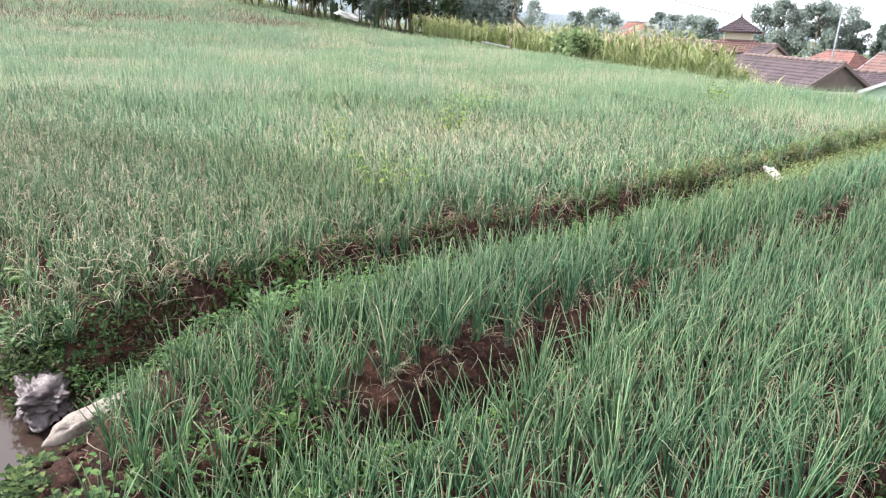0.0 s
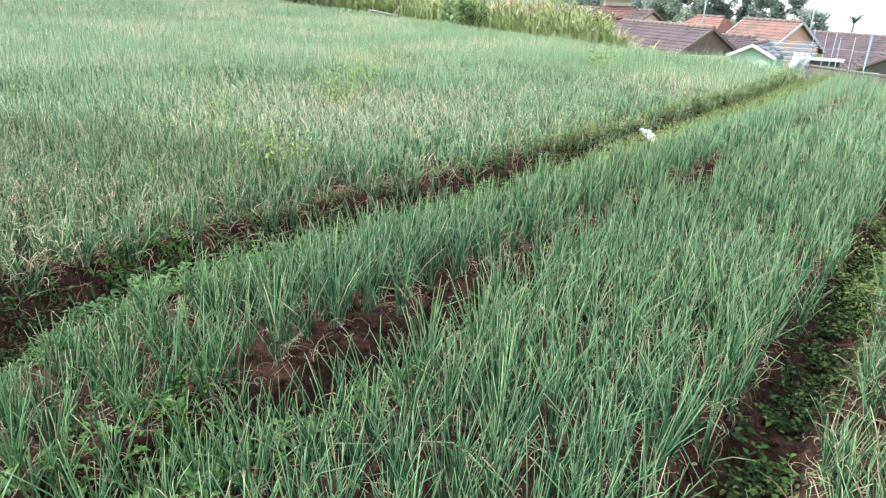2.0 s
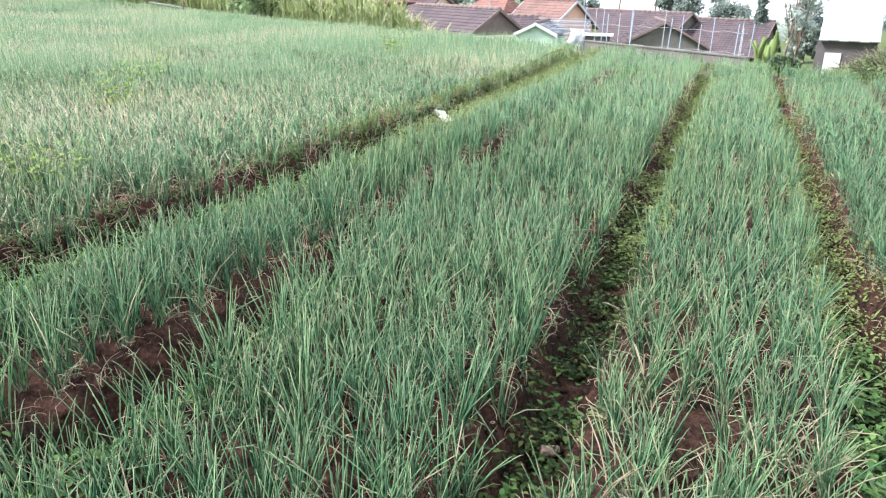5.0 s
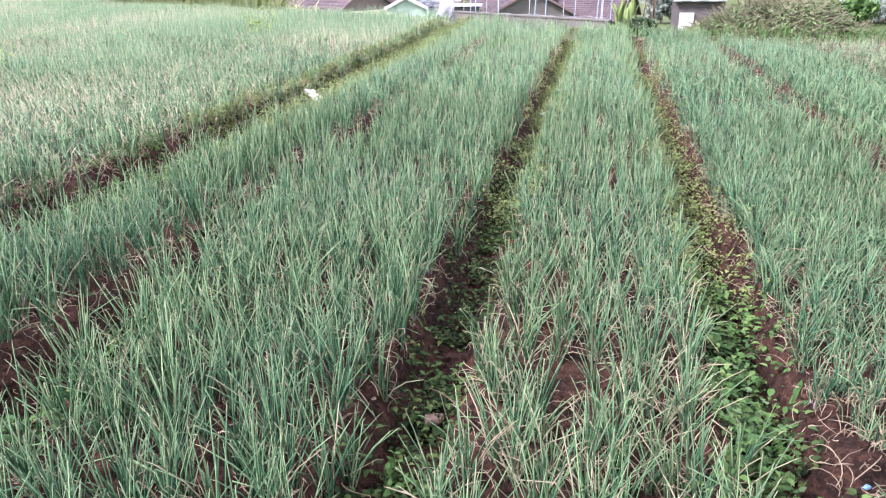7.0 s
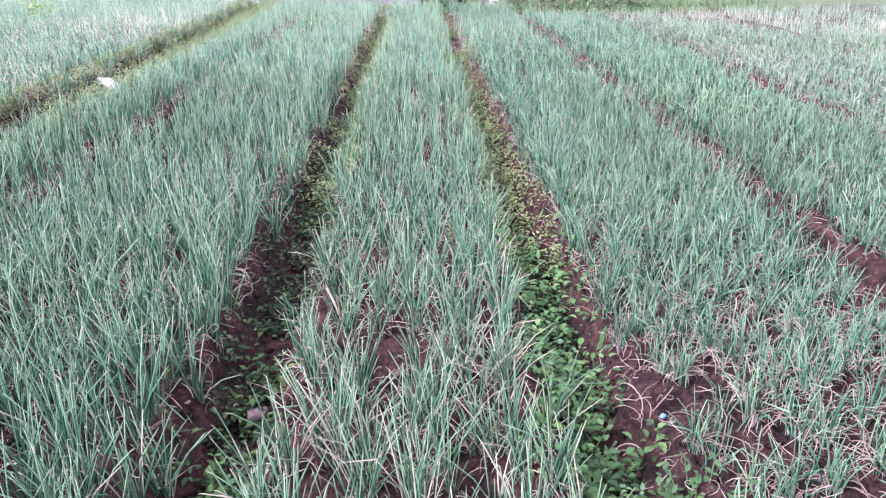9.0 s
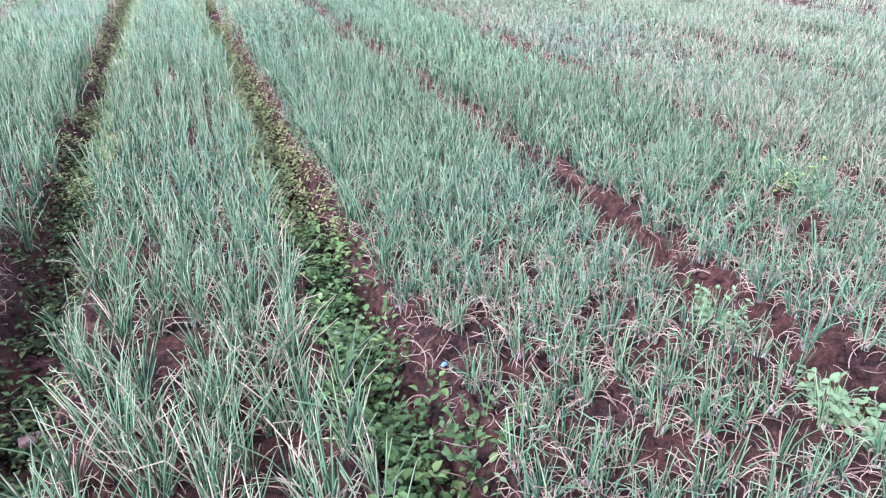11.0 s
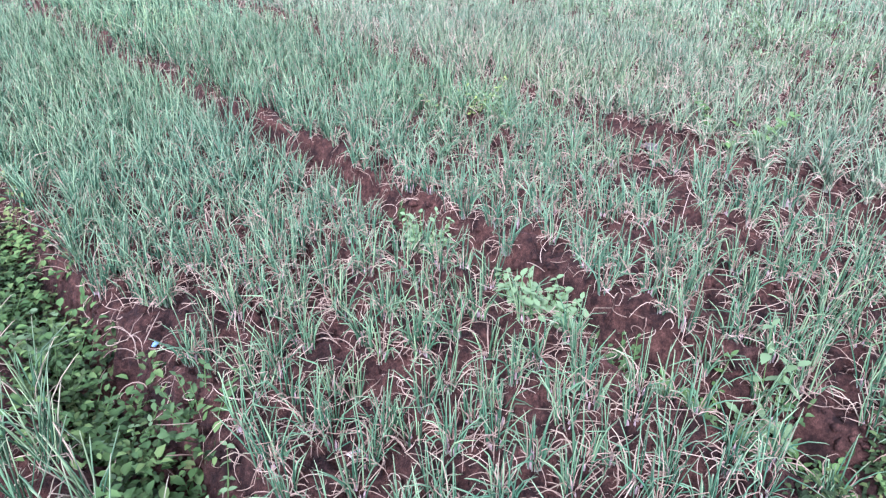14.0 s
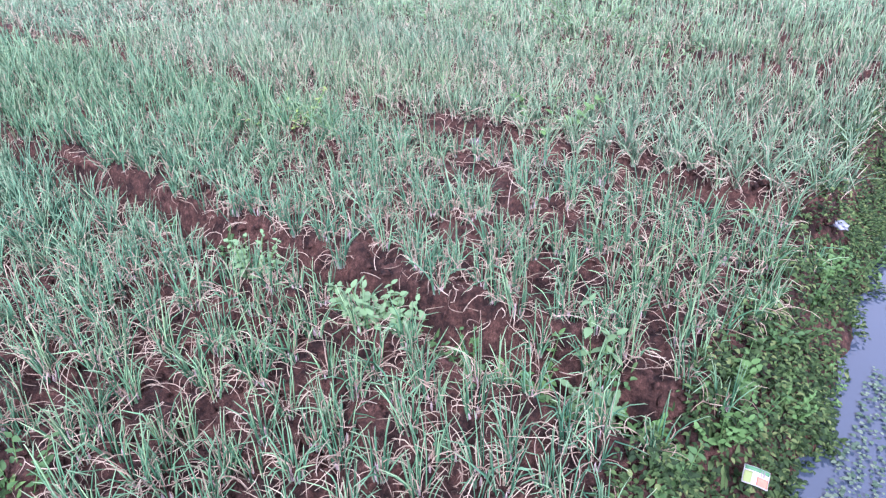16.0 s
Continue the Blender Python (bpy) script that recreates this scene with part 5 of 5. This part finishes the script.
def hut():
    root = thing("hut", Matrix.Translation((*far(-7.3, 40), 0)) @ Matrix.Rotation(radians(-6), 4, "Z"), "dark hut with a white sheet roof and pale door", "hut")
    bm = bmesh.new()
    box(bm, -1.35, 1.15, -1.0, 1.0, -3.3, -0.62)
    part("wall", bm, M_DARKWALL, root, "", False)
    for k in range(6):
        bm = bmesh.new()
        box(bm, -1.3 + k * 0.42, -1.3 + k * 0.42 + 0.40, -1.3, 1.2, -0.62 + 0.02 * (k % 2), -0.56 + 0.02 * (k % 2))
        bmesh.ops.rotate(bm, verts=bm.verts, cent=(0, -1.3, -0.6), matrix=Matrix.Rotation(radians(24), 3, "X"))
        part("roof_sheet", bm, M_TIN, root, "", False)
    bm = bmesh.new()
    box(bm, -0.95, -0.25, -1.06, -1.0, -2.6, -1.15)
    part("door", bm, M_WHITE, root, "pale board door", False)


hut()


def wall_run(a, b, top, bottom, thick):
    a, b = Vector((*a, 0)), Vector((*b, 0))
    d = b - a
    root = thing("garden_wall", Matrix.Translation(a) @ Matrix.Rotation(math.atan2(d.y, d.x), 4, "Z"), "low weathered concrete wall behind the field", "wall")
    bm = bmesh.new()
    box(bm, 0, d.length, -thick / 2, thick / 2, bottom, top - 0.04)
    part("wall_body", bm, M_GREYWALL, root, "", False)
    bm = bmesh.new()
    box(bm, -0.03, d.length + 0.03, -thick * 0.8, thick * 0.8, top - 0.04, top)
    part("coping", bm, M_GREYWALL, root, "", False)


wall_run(far(10.6, 24.5), far(-1.2, 20.3), -0.06, -3.0, 0.10)


def net_post(az, d, z1, lean_x, r, material, label):
    x, y = far(az, d)
    z0 = float(land(x, y)) - 0.2
    bm = bmesh.new()
    tube(bm, (0, 0, z0), (lean_x * (z1 - z0) / 4, 0, z1), r, r * 0.85, 8)
    bmesh.ops.create_uvsphere(bm, u_segments=8, v_segments=4, radius=r * 1.15, matrix=Matrix.Translation((lean_x * (z1 - z0) / 4, 0, z1)))
    ob = part("net_post", bm, material)
    ob.location = (x, y, 0)
    tagged(ob, label, "post", "posts of the netted yard")


POSTS = [(11.0, 26, 0.95, 0.1), (10.0, 26, 0.85, 0.0), (9.75, 25.5, 0.9, 0.15), (9.1, 26, 0.72, 0.0), (8.35, 26, 0.75, 0.05), (7.55, 24.5, 1.32, 0.12), (7.35, 25, 1.0, 0.0), (5.15, 25, 0.88, 0.1), (4.9, 24, 0.7, 0.2), (3.9, 24, 0.8, 0.1), (2.35, 24, 0.55, 0.0), (1.6, 25, 0.72, 0.05), (0.0, 22, 0.65, 0.1), (-0.4, 22.2, 0.72, 0.05), (-0.6, 22, 0.55, 0.0), (-0.95, 22.3, 0.68, 0.12)]
for k, (az, d, z1, ln) in enumerate(POSTS):
    blue = k % 3 != 1
    net_post(az, d, z1, ln, 0.014 if blue else 0.011, M_BLUEPOLE if blue else M_GREYPOLE, "thin blue-painted steel post of a netted yard" if blue else "thin grey steel post of a netted yard")


def cable(name, pts, r, material, label, category):
    cu = bpy.data.curves.new(name, "CURVE")
    cu.dimensions, cu.bevel_depth, cu.bevel_resolution = "3D", r, 1
    sp = cu.splines.new("POLY")
    sp.points.add(len(pts) - 1)
    for p, c in zip(sp.points, pts):
        p.co = (*c, 1)
    cu.materials.append(material)
    ob = new(name, cu)
    dg = bpy.context.evaluated_depsgraph_get()
    me = bpy.data.meshes.new_from_object(ob.evaluated_get(dg))
    bpy.data.objects.remove(ob)
    return tagged(part(name, me, None), label, category)


for z in (0.42, -0.15, -0.6):
    cable("net_wire", [(*far(az, 25.2 - 0.25 * (11 - az)), z + 0.02 * math.sin(az * 3)) for az in np.linspace(11, -0.9, 30)], 0.006, M_GREYPOLE, "thin sagging wire between yard posts", "wire")
cable("power_cable", [(*far(az, 60), lift(el, 60)) for az, el in zip(np.linspace(36, 24.8, 24), np.linspace(4.2, 1.35, 24) - 0.25 * np.sin(np.linspace(0, math.pi, 24)))], 0.035, M_WIRE, "black overhead power cable", "cable")
for az, d, z1 in ((18.35, 46, 4.6), (11.2, 50, 3.4)):
    x, y = far(az, d)
    bm = bmesh.new()
    tube(bm, (0, 0, -4.6), (0.15, 0, z1), 0.06, 0.035, 8)
    for k in range(4):
        tube(bm, (-0.5 + 0.14, 0, z1 - 0.25 - k * 0.22), (0.5 + 0.12, 0, z1 - 0.25 - k * 0.22), 0.016, None, 6)
    ob = part("antenna_mast", bm, M_GREYPOLE)
    ob.location = (x, y, 0)
    tagged(ob, "tall thin grey antenna mast above the roofs", "antenna")


def leaf_cloud(centres, radii, per, size, g):
    """Many small leaves filling uneven clumps."""
    c, r = np.array(centres), np.array(radii)
    k = np.repeat(np.arange(len(c)), per)
    m = len(k)
    d = g.normal(0, 1, (m, 3))
    d /= np.linalg.norm(d, axis=1)[:, None]
    p = c[k] + d * (r[k] * g.random(m) ** 0.45)[:, None] * np.array([1, 1, 0.85])
    s = size * g.uniform(0.6, 1.4, m)
    return small_leaves(p, g.uniform(0, 6.28, m), g.uniform(-1.4, 1.1, m), s, s * 0.7)


def tree(x, y, z0, z1, crown_r, seed, label, material=None, crown_from=0.35, clumps=16, per=55, size=0.32, shape="round", trunk_r=None):
    g = np.random.default_rng(seed)
    h = z1 - z0
    root = thing("tree", Matrix.Translation((x, y, z0)), label, "tree")
    bm = bmesh.new()
    r = trunk_r or h * 0.022
    bendx, bendy = g.normal(0, 0.03, 2) * h
    pts = [Vector((bendx * f * f, bendy * f * f, h * 0.9 * f)) for f in np.linspace(0, 1, 6)]
    for a, b, f in zip(pts, pts[1:], range(5)):
        tube(bm, a, b, r * (1 - 0.16 * f), r * (1 - 0.16 * (f + 1)), 8)
    cs, rs = [], []
    for k in range(clumps):
        f = crown_from + (1 - crown_from) * g.random()
        if shape == "column":
            w = crown_r * (1.05 - 0.55 * abs(f - 0.6))
        elif shape == "cone":
            w = crown_r * (1.15 - f)
        else:
            w = crown_r * math.sqrt(max(0.08, 1 - ((f - crown_from) / (1 - crown_from) * 1.7 - 0.75) ** 2))
        a = g.uniform(0, 6.28)
        rad = crown_r * g.uniform(0.22, 0.42)
        o = max(0, w - rad * 0.6) * math.sqrt(g.random())
        c = Vector((bendx * f * f + math.cos(a) * o, bendy * f * f + math.sin(a) * o, min(h * f, h - rad * 0.7)))
        cs.append(tuple(c))
        rs.append(rad)
        if k < 9:
            foot = Vector((bendx * f * f * 0.6, bendy * f * f * 0.6, max(h * 0.18, c.z - h * 0.2)))
            tube(bm, foot, c, r * 0.4, r * 0.12, 5)
    part("trunk", bm, M_BARK, root)
    v, q, t = leaf_cloud(cs, rs, per, size, g)
    part("crown", mesh_from("crown", v, q, t), material or M_TREE_HAZED, root)


TREES = [  # azimuth, distance, top, crown radius, kind
    (39.5, 120, 1.75, 2.4, "round"), (36.3, 125, 1.1, 2.6, "round"), (34.6, 118, 1.45, 3.2, "round"), (33.4, 122, 1.2, 2.2, "round"), (30.2, 115, 1.25, 1.6, "round"), (29.0, 110, 1.15, 2.4, "round"),
    (27.6, 105, 1.15, 2.6, "round"), (26.6, 100, 0.9, 2.2, "round"), (22.8, 90, 2.0, 2.0, "column"), (21.6, 88, 2.35, 2.2, "round"), (20.9, 90, 1.7, 2.0, "column"), (19.4, 86, 2.15, 2.6, "round"), (18.3, 88, 2.5, 2.4, "column"), (17.0, 90, 1.15, 1.7, "round"),
    (15.6, 92, 0.9, 1.4, "cone"), (14.5, 90, 1.35, 1.7, "column"), (13.4, 95, 0.2, 2.0, "cone"), (12.2, 94, 1.0, 1.1, "column"), (11.1, 85, -0.05, 1.9, "round"), (4.9, 82, 0.0, 2.0, "round"), (3.6, 80, 0.15, 2.3, "round"), (1.2, 84, 0.2, 1.9, "round"), (0.6, 82, -0.9, 2.4, "round"),
    (-1.4, 60, -0.6, 0.8, "cone"), (-4.6, 58, -0.8, 1.5, "round"), (-10.2, 70, -1.6, 2.4, "round"), (-12.8, 66, -1.9, 2.6, "round"), (-15.2, 68, -1.5, 2.8, "round"), (-17.6, 66, -1.9, 2.4, "round"), (-20.5, 70, -1.3, 2.6, "round"), (-24, 72, -1.6, 2.8, "round"), (-28, 75, -1.4, 2.8, "round"), (-33, 75, -1.5, 2.8, "round"), (-38, 78, -1.2, 3.0, "round")]
for k, (az, d, el, cr, kind) in enumerate(TREES):
    x, y = far(az, d)
    z0 = float(land(x, y)) - 0.1
    tree(x, y, z0, lift(el, d) + 0.3, cr, 200 + k, {"round": "broad leafy green tree behind the village roofs", "column": "tall slender leafy tree behind the village roofs", "cone": "narrow pointed green tree behind the village"}[kind], M_TREE_HAZED if k % 3 else M_TREE_HAZIER, 0.14, 30, 110, 0.30, kind)


def palm(x, y, z1, seed, label):
    g = np.random.default_rng(seed)
    z0 = float(land(x, y))
    root = thing("palm_tree", Matrix.Translation((x, y, z0)), label, "palm")
    bm = bmesh.new()
    h = z1 - z0
    for k in range(6):
        tube(bm, (0.02 * k, 0, h * k / 6), (0.02 * (k + 1), 0, h * (k + 1) / 6), 0.12 - 0.008 * k, 0.11 - 0.008 * k, 8)
    part("trunk", bm, M_BARK, root)
    n = 16
    az = np.linspace(0, 6.28, n) + g.normal(0, 0.1, n)
    v, q, t, al, num = blades(np.tile([[0.12, 0, h]], (n, 1)), g.uniform(1.0, 1.5, n), az, g.uniform(0.5, 1.2, n), g.uniform(0.5, 1.2, n), 0 * az, 0 * az, np.full(n, 0.13), 6, 0.15)
    part("fronds", mesh_from("fronds", v, q, t), M_TREE_HAZED, root)


palm(*far(8.6, 70), lift(-0.75, 70), 301, "small palm tree above the roofs")
palm(*far(6.0, 72), lift(-0.6, 72), 302, "slender palm tree above the roofs")


def slim_tree():
    x, y = far(41.1, 37)
    tree(x, y, float(land(x, y)), 4.0, 0.75, 310, "slim tree with a thin trunk beside the maize", M_TREE_HAZED, 0.66, 10, 40, 0.2, "round", 0.05)


slim_tree()


def bush(x, y, r, h, seed, material, label, name="bush", size=0.12, per=200):
    g = np.random.default_rng(seed)
    z = float(land(x, y))
    root = thing(name, Matrix.Translation((x, y, z)), label, "bush")
    bm = bmesh.new()
    cs, rs = [], []
    for k in range(14):
        a, o = g.uniform(0, 6.28), r * 0.75 * math.sqrt(g.random())
        c = (math.cos(a) * o, math.sin(a) * o, h * g.uniform(0.3, 0.8))
        cs.append(c)
        rs.append(r * g.uniform(0.25, 0.42))
        tube(bm, (c[0] * 0.2, c[1] * 0.2, 0), c, 0.02, 0.008, 5)
    part("stems", bm, M_BARK, root)
    v, q, t = leaf_cloud(cs, rs, per, size, g)
    v[:, 2] = np.maximum(v[:, 2], 0.01)
    part("foliage", mesh_from("foliage", v, q, t), material, root)


bush(*far(36.3, 31.8), 1.35, 1.35, 320, M_BUSH, "feathery green bush at the edge of the maize", size=0.19, per=95)
bush(*far(-3.9, 16.2), 0.30, 0.50, 321, M_SHRUB, "small round dark green bush at a furrow's end", size=0.07, per=160)
bush(*far(2.6, 22.5), 0.6, 3.0, 322, M_TREE_HAZIER, "pale green bush behind the low wall")
bush(*far(14.0, 24), 0.7, 0.6, 323, M_WEED, "low green bush at the end of the field")
bush(*far(-16.4, 18), 0.8, 0.8, 324, M_WEED, "green bush beside the plant heap")
bush(*far(-18.5, 22), 1.0, 0.8, 325, M_TREE_HAZIER, "pale bush beyond the field")


def banana(x, y, n, top, leaf, seed, label, material=None):
    g = np.random.default_rng(seed)
    z = float(land(x, y))
    h = top - z
    root = thing("banana_plant", Matrix.Translation((x, y, z)), label, "banana plant")
    bm = bmesh.new()
    tube(bm, (0, 0, -0.1), (0.03, 0, h - leaf * 0.9), 0.11, 0.06, 10)
    part("stem", bm, M_WEED_LIGHT, root)
    for k in range(n):
        one = np.zeros(1)
        v, q, t, al, num = blades(np.array([[0.03, 0, h - leaf * (0.98 + 0.1 * g.random())]]), one + leaf * g.uniform(0.8, 1.05), one + g.uniform(0, 6.28), one + g.uniform(0.02, 0.35), one + g.uniform(0.1, 0.9), one, one, one + leaf * 0.11, 7, 0.1)
        part("leaf", mesh_from("leaf", v, q, t), material or M_BANANA, root)


for k, (az, d, top) in enumerate(((-1.75, 22.0, 0.52), (-2.75, 22.4, 0.6), (-2.3, 23.5, 0.3))):
    banana(*far(az, d), 4, top, 0.85, 330 + k, "young banana plant with yellow-green upright leaves")
for k, (az, d, top) in enumerate(((56.5, 47, 3.6), (54.8, 45, 2.6), (51.6, 44, 2.8), (58.5, 48, 3.9))):
    banana(*far(az, d), 7, top, 1.7, 340 + k, "dark green banana plant at the edge of the grove", M_SHRUB)


def bamboo_clump(az, d, n, h, seed):
    g = np.random.default_rng(seed)
    x, y = far(az, d)
    z = float(land(x, y))
    root = thing("bamboo_clump", Matrix.Translation((x, y, z)), "clump of tall leafy bamboo with greyish canes", "bamboo")
    cs, rs = [], []
    for k in range(n):
        a, o = g.uniform(0, 6.28), 1.1 * math.sqrt(g.random())
        foot = Vector((math.cos(a) * o, math.sin(a) * o, -0.1))
        top = foot + Vector((g.normal(0, 0.7), g.normal(0, 0.7), h * g.uniform(0.8, 1.1)))
        bm = bmesh.new()
        tube(bm, foot, foot.lerp(top, 0.55), 0.05, 0.045, 6)
        tube(bm, foot.lerp(top, 0.55), top, 0.045, 0.015, 6)
        part("cane", bm, M_BAMBOO, root)
        for f in (0.3, 0.5, 0.7, 0.85, 1.0):
            if g.random() < 0.75:
                cs.append(tuple(foot.lerp(top, f)))
                rs.append(0.5 + 0.35 * f)
    v, q, t = leaf_cloud(cs, rs, 80, 0.28, g)
    part("foliage", mesh_from("foliage", v, q, t), M_TREE_HAZED if seed % 2 else M_SHRUB, root)


for k, az in enumerate((61.5, 59.5, 57.5, 55.8, 53.2, 51.2, 49.8, 48.4, 47.0, 45.6, 44.4, 43.2)):
    bamboo_clump(az, 48 + 3 * math.sin(k * 2.1), 9, 5.0 if az > 45 else 3.4, 360 + k)
cable("bamboo_rail", [(*far(az, 37), lift(el, 37)) for az, el in ((43.4, -1.35), (42.0, -1.55), (40.6, -1.8))], 0.03, M_WHITE, "pale bamboo rail along the edge of the field", "rail")
crumpled("tarpaulin", pose(*far(53.9, 43), lift(0.1, 43), 0, 15, 40), (0.6, 0.35, 0.2), M_WHITEBAG, "white plastic tarpaulin under banana leaves", "tarpaulin", 43, 0.4)


def plant_heap():
    """A heap of pulled stalks and dry leaves."""
    g = np.random.default_rng(80)
    x0, y0 = far(-12.7, 16.8)
    n = 3000
    a, r = g.uniform(0, 6.28, n), np.sqrt(g.random(n)) * 1.0
    px, py = np.cos(a) * r * 1.75, np.sin(a) * r * 1.1
    hz = 0.62 * np.clip(1 - r ** 2.2, 0, 1) * (0.75 + 0.5 * vnoise(px + 9, py, 1.6, 81))
    base = np.stack([px, py, hz - 0.03], 1)
    root = thing("plant_heap", Matrix.Translation((x0, y0, float(land(x0, y0)))), "large heap of pulled stalks and dry leaves", "plant heap")
    v, q, t, al, num = blades(base, g.uniform(0.15, 0.42, n), g.uniform(0, 6.28, n), g.uniform(0.5, 1.6, n), g.uniform(0, 1.0, n), 0 * a, 0 * a, g.uniform(0.006, 0.012, n), 3)
    v[:, 2] = np.maximum(v[:, 2], 0.0)
    part("straw", mesh_from("straw", v, q, t), M_HEAP, root)
    v, q, t = broad_leaves(base[::2] + np.array([0, 0, 0.05]), a[::2], g.uniform(-0.4, 0.6, len(a[::2])), g.uniform(0.1, 0.2, len(a[::2])), g.uniform(0.04, 0.09, len(a[::2])))
    part("leaves", mesh_from("leaves", v, q, t), M_BUSH, root)
    gx, gy = np.meshgrid(np.linspace(-1.75, 1.75, 40), np.linspace(-1.1, 1.1, 26))
    rr = np.clip((gx / 1.75) ** 2 + (gy / 1.1) ** 2, 0, 1) ** 0.5
    z = 0.57 * (1 - rr ** 2.2) * (0.75 + 0.5 * vnoise(gx + 9, gy, 1.6, 81)) - 0.05
    i = (np.arange(25)[:, None] * 40 + np.arange(39)[None]).ravel()
    part("core", mesh_from("core", np.stack([gx.ravel(), gy.ravel(), z.ravel()], 1), np.stack([i, i + 1, i + 41, i + 40], 1)), M_HEAP, root)


plant_heap()
for az, d, z1 in ((-3.3, 24, 3.2), (-4.3, 25, 2.8), (-4.0, 24.5, 1.6)):
    x, y = far(az, d)
    z0 = float(land(x, y))
    tree(x, y, z0, z1, 0.7, 390 + int(z1 * 10), "thin bare-trunked tree with a sparse crown behind the field", M_TREE_HAZIER, 0.62, 9, 22, 0.16, "round", 0.05)


def hills():
    """Far hills along the horizon, with the haze put into their colour."""
    v, q = [], []
    az = np.linspace(75, -75, 151)
    for k, a in enumerate(az):
        x, y = far(a, 2200)
        h = np.interp(a, [-75, 8, 16, 22, 75], [-62, -62, -30, 14, 14]) + 60 * vnoise(a, 0, 0.06, 90) * np.interp(a, [-75, 8, 25, 75], [0.25, 0.15, 0.8, 1.4]) + 8 * vnoise(a, 0, 0.4, 91)
        v += [(x, y, -140), (x * 0.97, y * 0.97, h - 10), (x, y, h)]
    for k in range(150):
        for j in range(2):
            q.append((k * 3 + j, k * 3 + 3 + j, k * 3 + 4 + j, k * 3 + 1 + j))
    tagged(part("backdrop", mesh_from("backdrop", np.array(v), q), M_HILL_HAZED), "hills on the horizon with pale blue haze in their colour", "hills", kind="structure")


hills()


def far_woods():
    """A belt of far-off woods behind the village, with haze put into the leaf colour."""
    g = np.random.default_rng(95)
    cs, rs = [], []
    for k in range(320):
        az = g.uniform(-46, 64)
        d = g.uniform(95, 230)
        top = np.interp(az, [-46, -10, 5, 13, 17, 22, 30, 45, 64], [-1.9, -2.0, -2.3, -1.7, -0.6, 0.1, 0.5, 0.9, 1.4]) + 0.5 * vnoise(az, 0, 0.25, 96) - 0.3
        x, y = far(az, d)
        zt = lift(float(top), d)
        z0 = float(land(x, y))
        cs.append((x, y, z0 + (zt - z0) * g.random() ** 0.6 - 1.2))
        rs.append(g.uniform(1.2, 2.6))
    v, q, t = leaf_cloud(cs, rs, 70, 0.75, g)
    tagged(part("far_woods", mesh_from("far_woods", v, q, t), M_TREE_HAZIER), "belt of distant green trees with haze in their colour", "woods", kind="stuff")


far_woods()
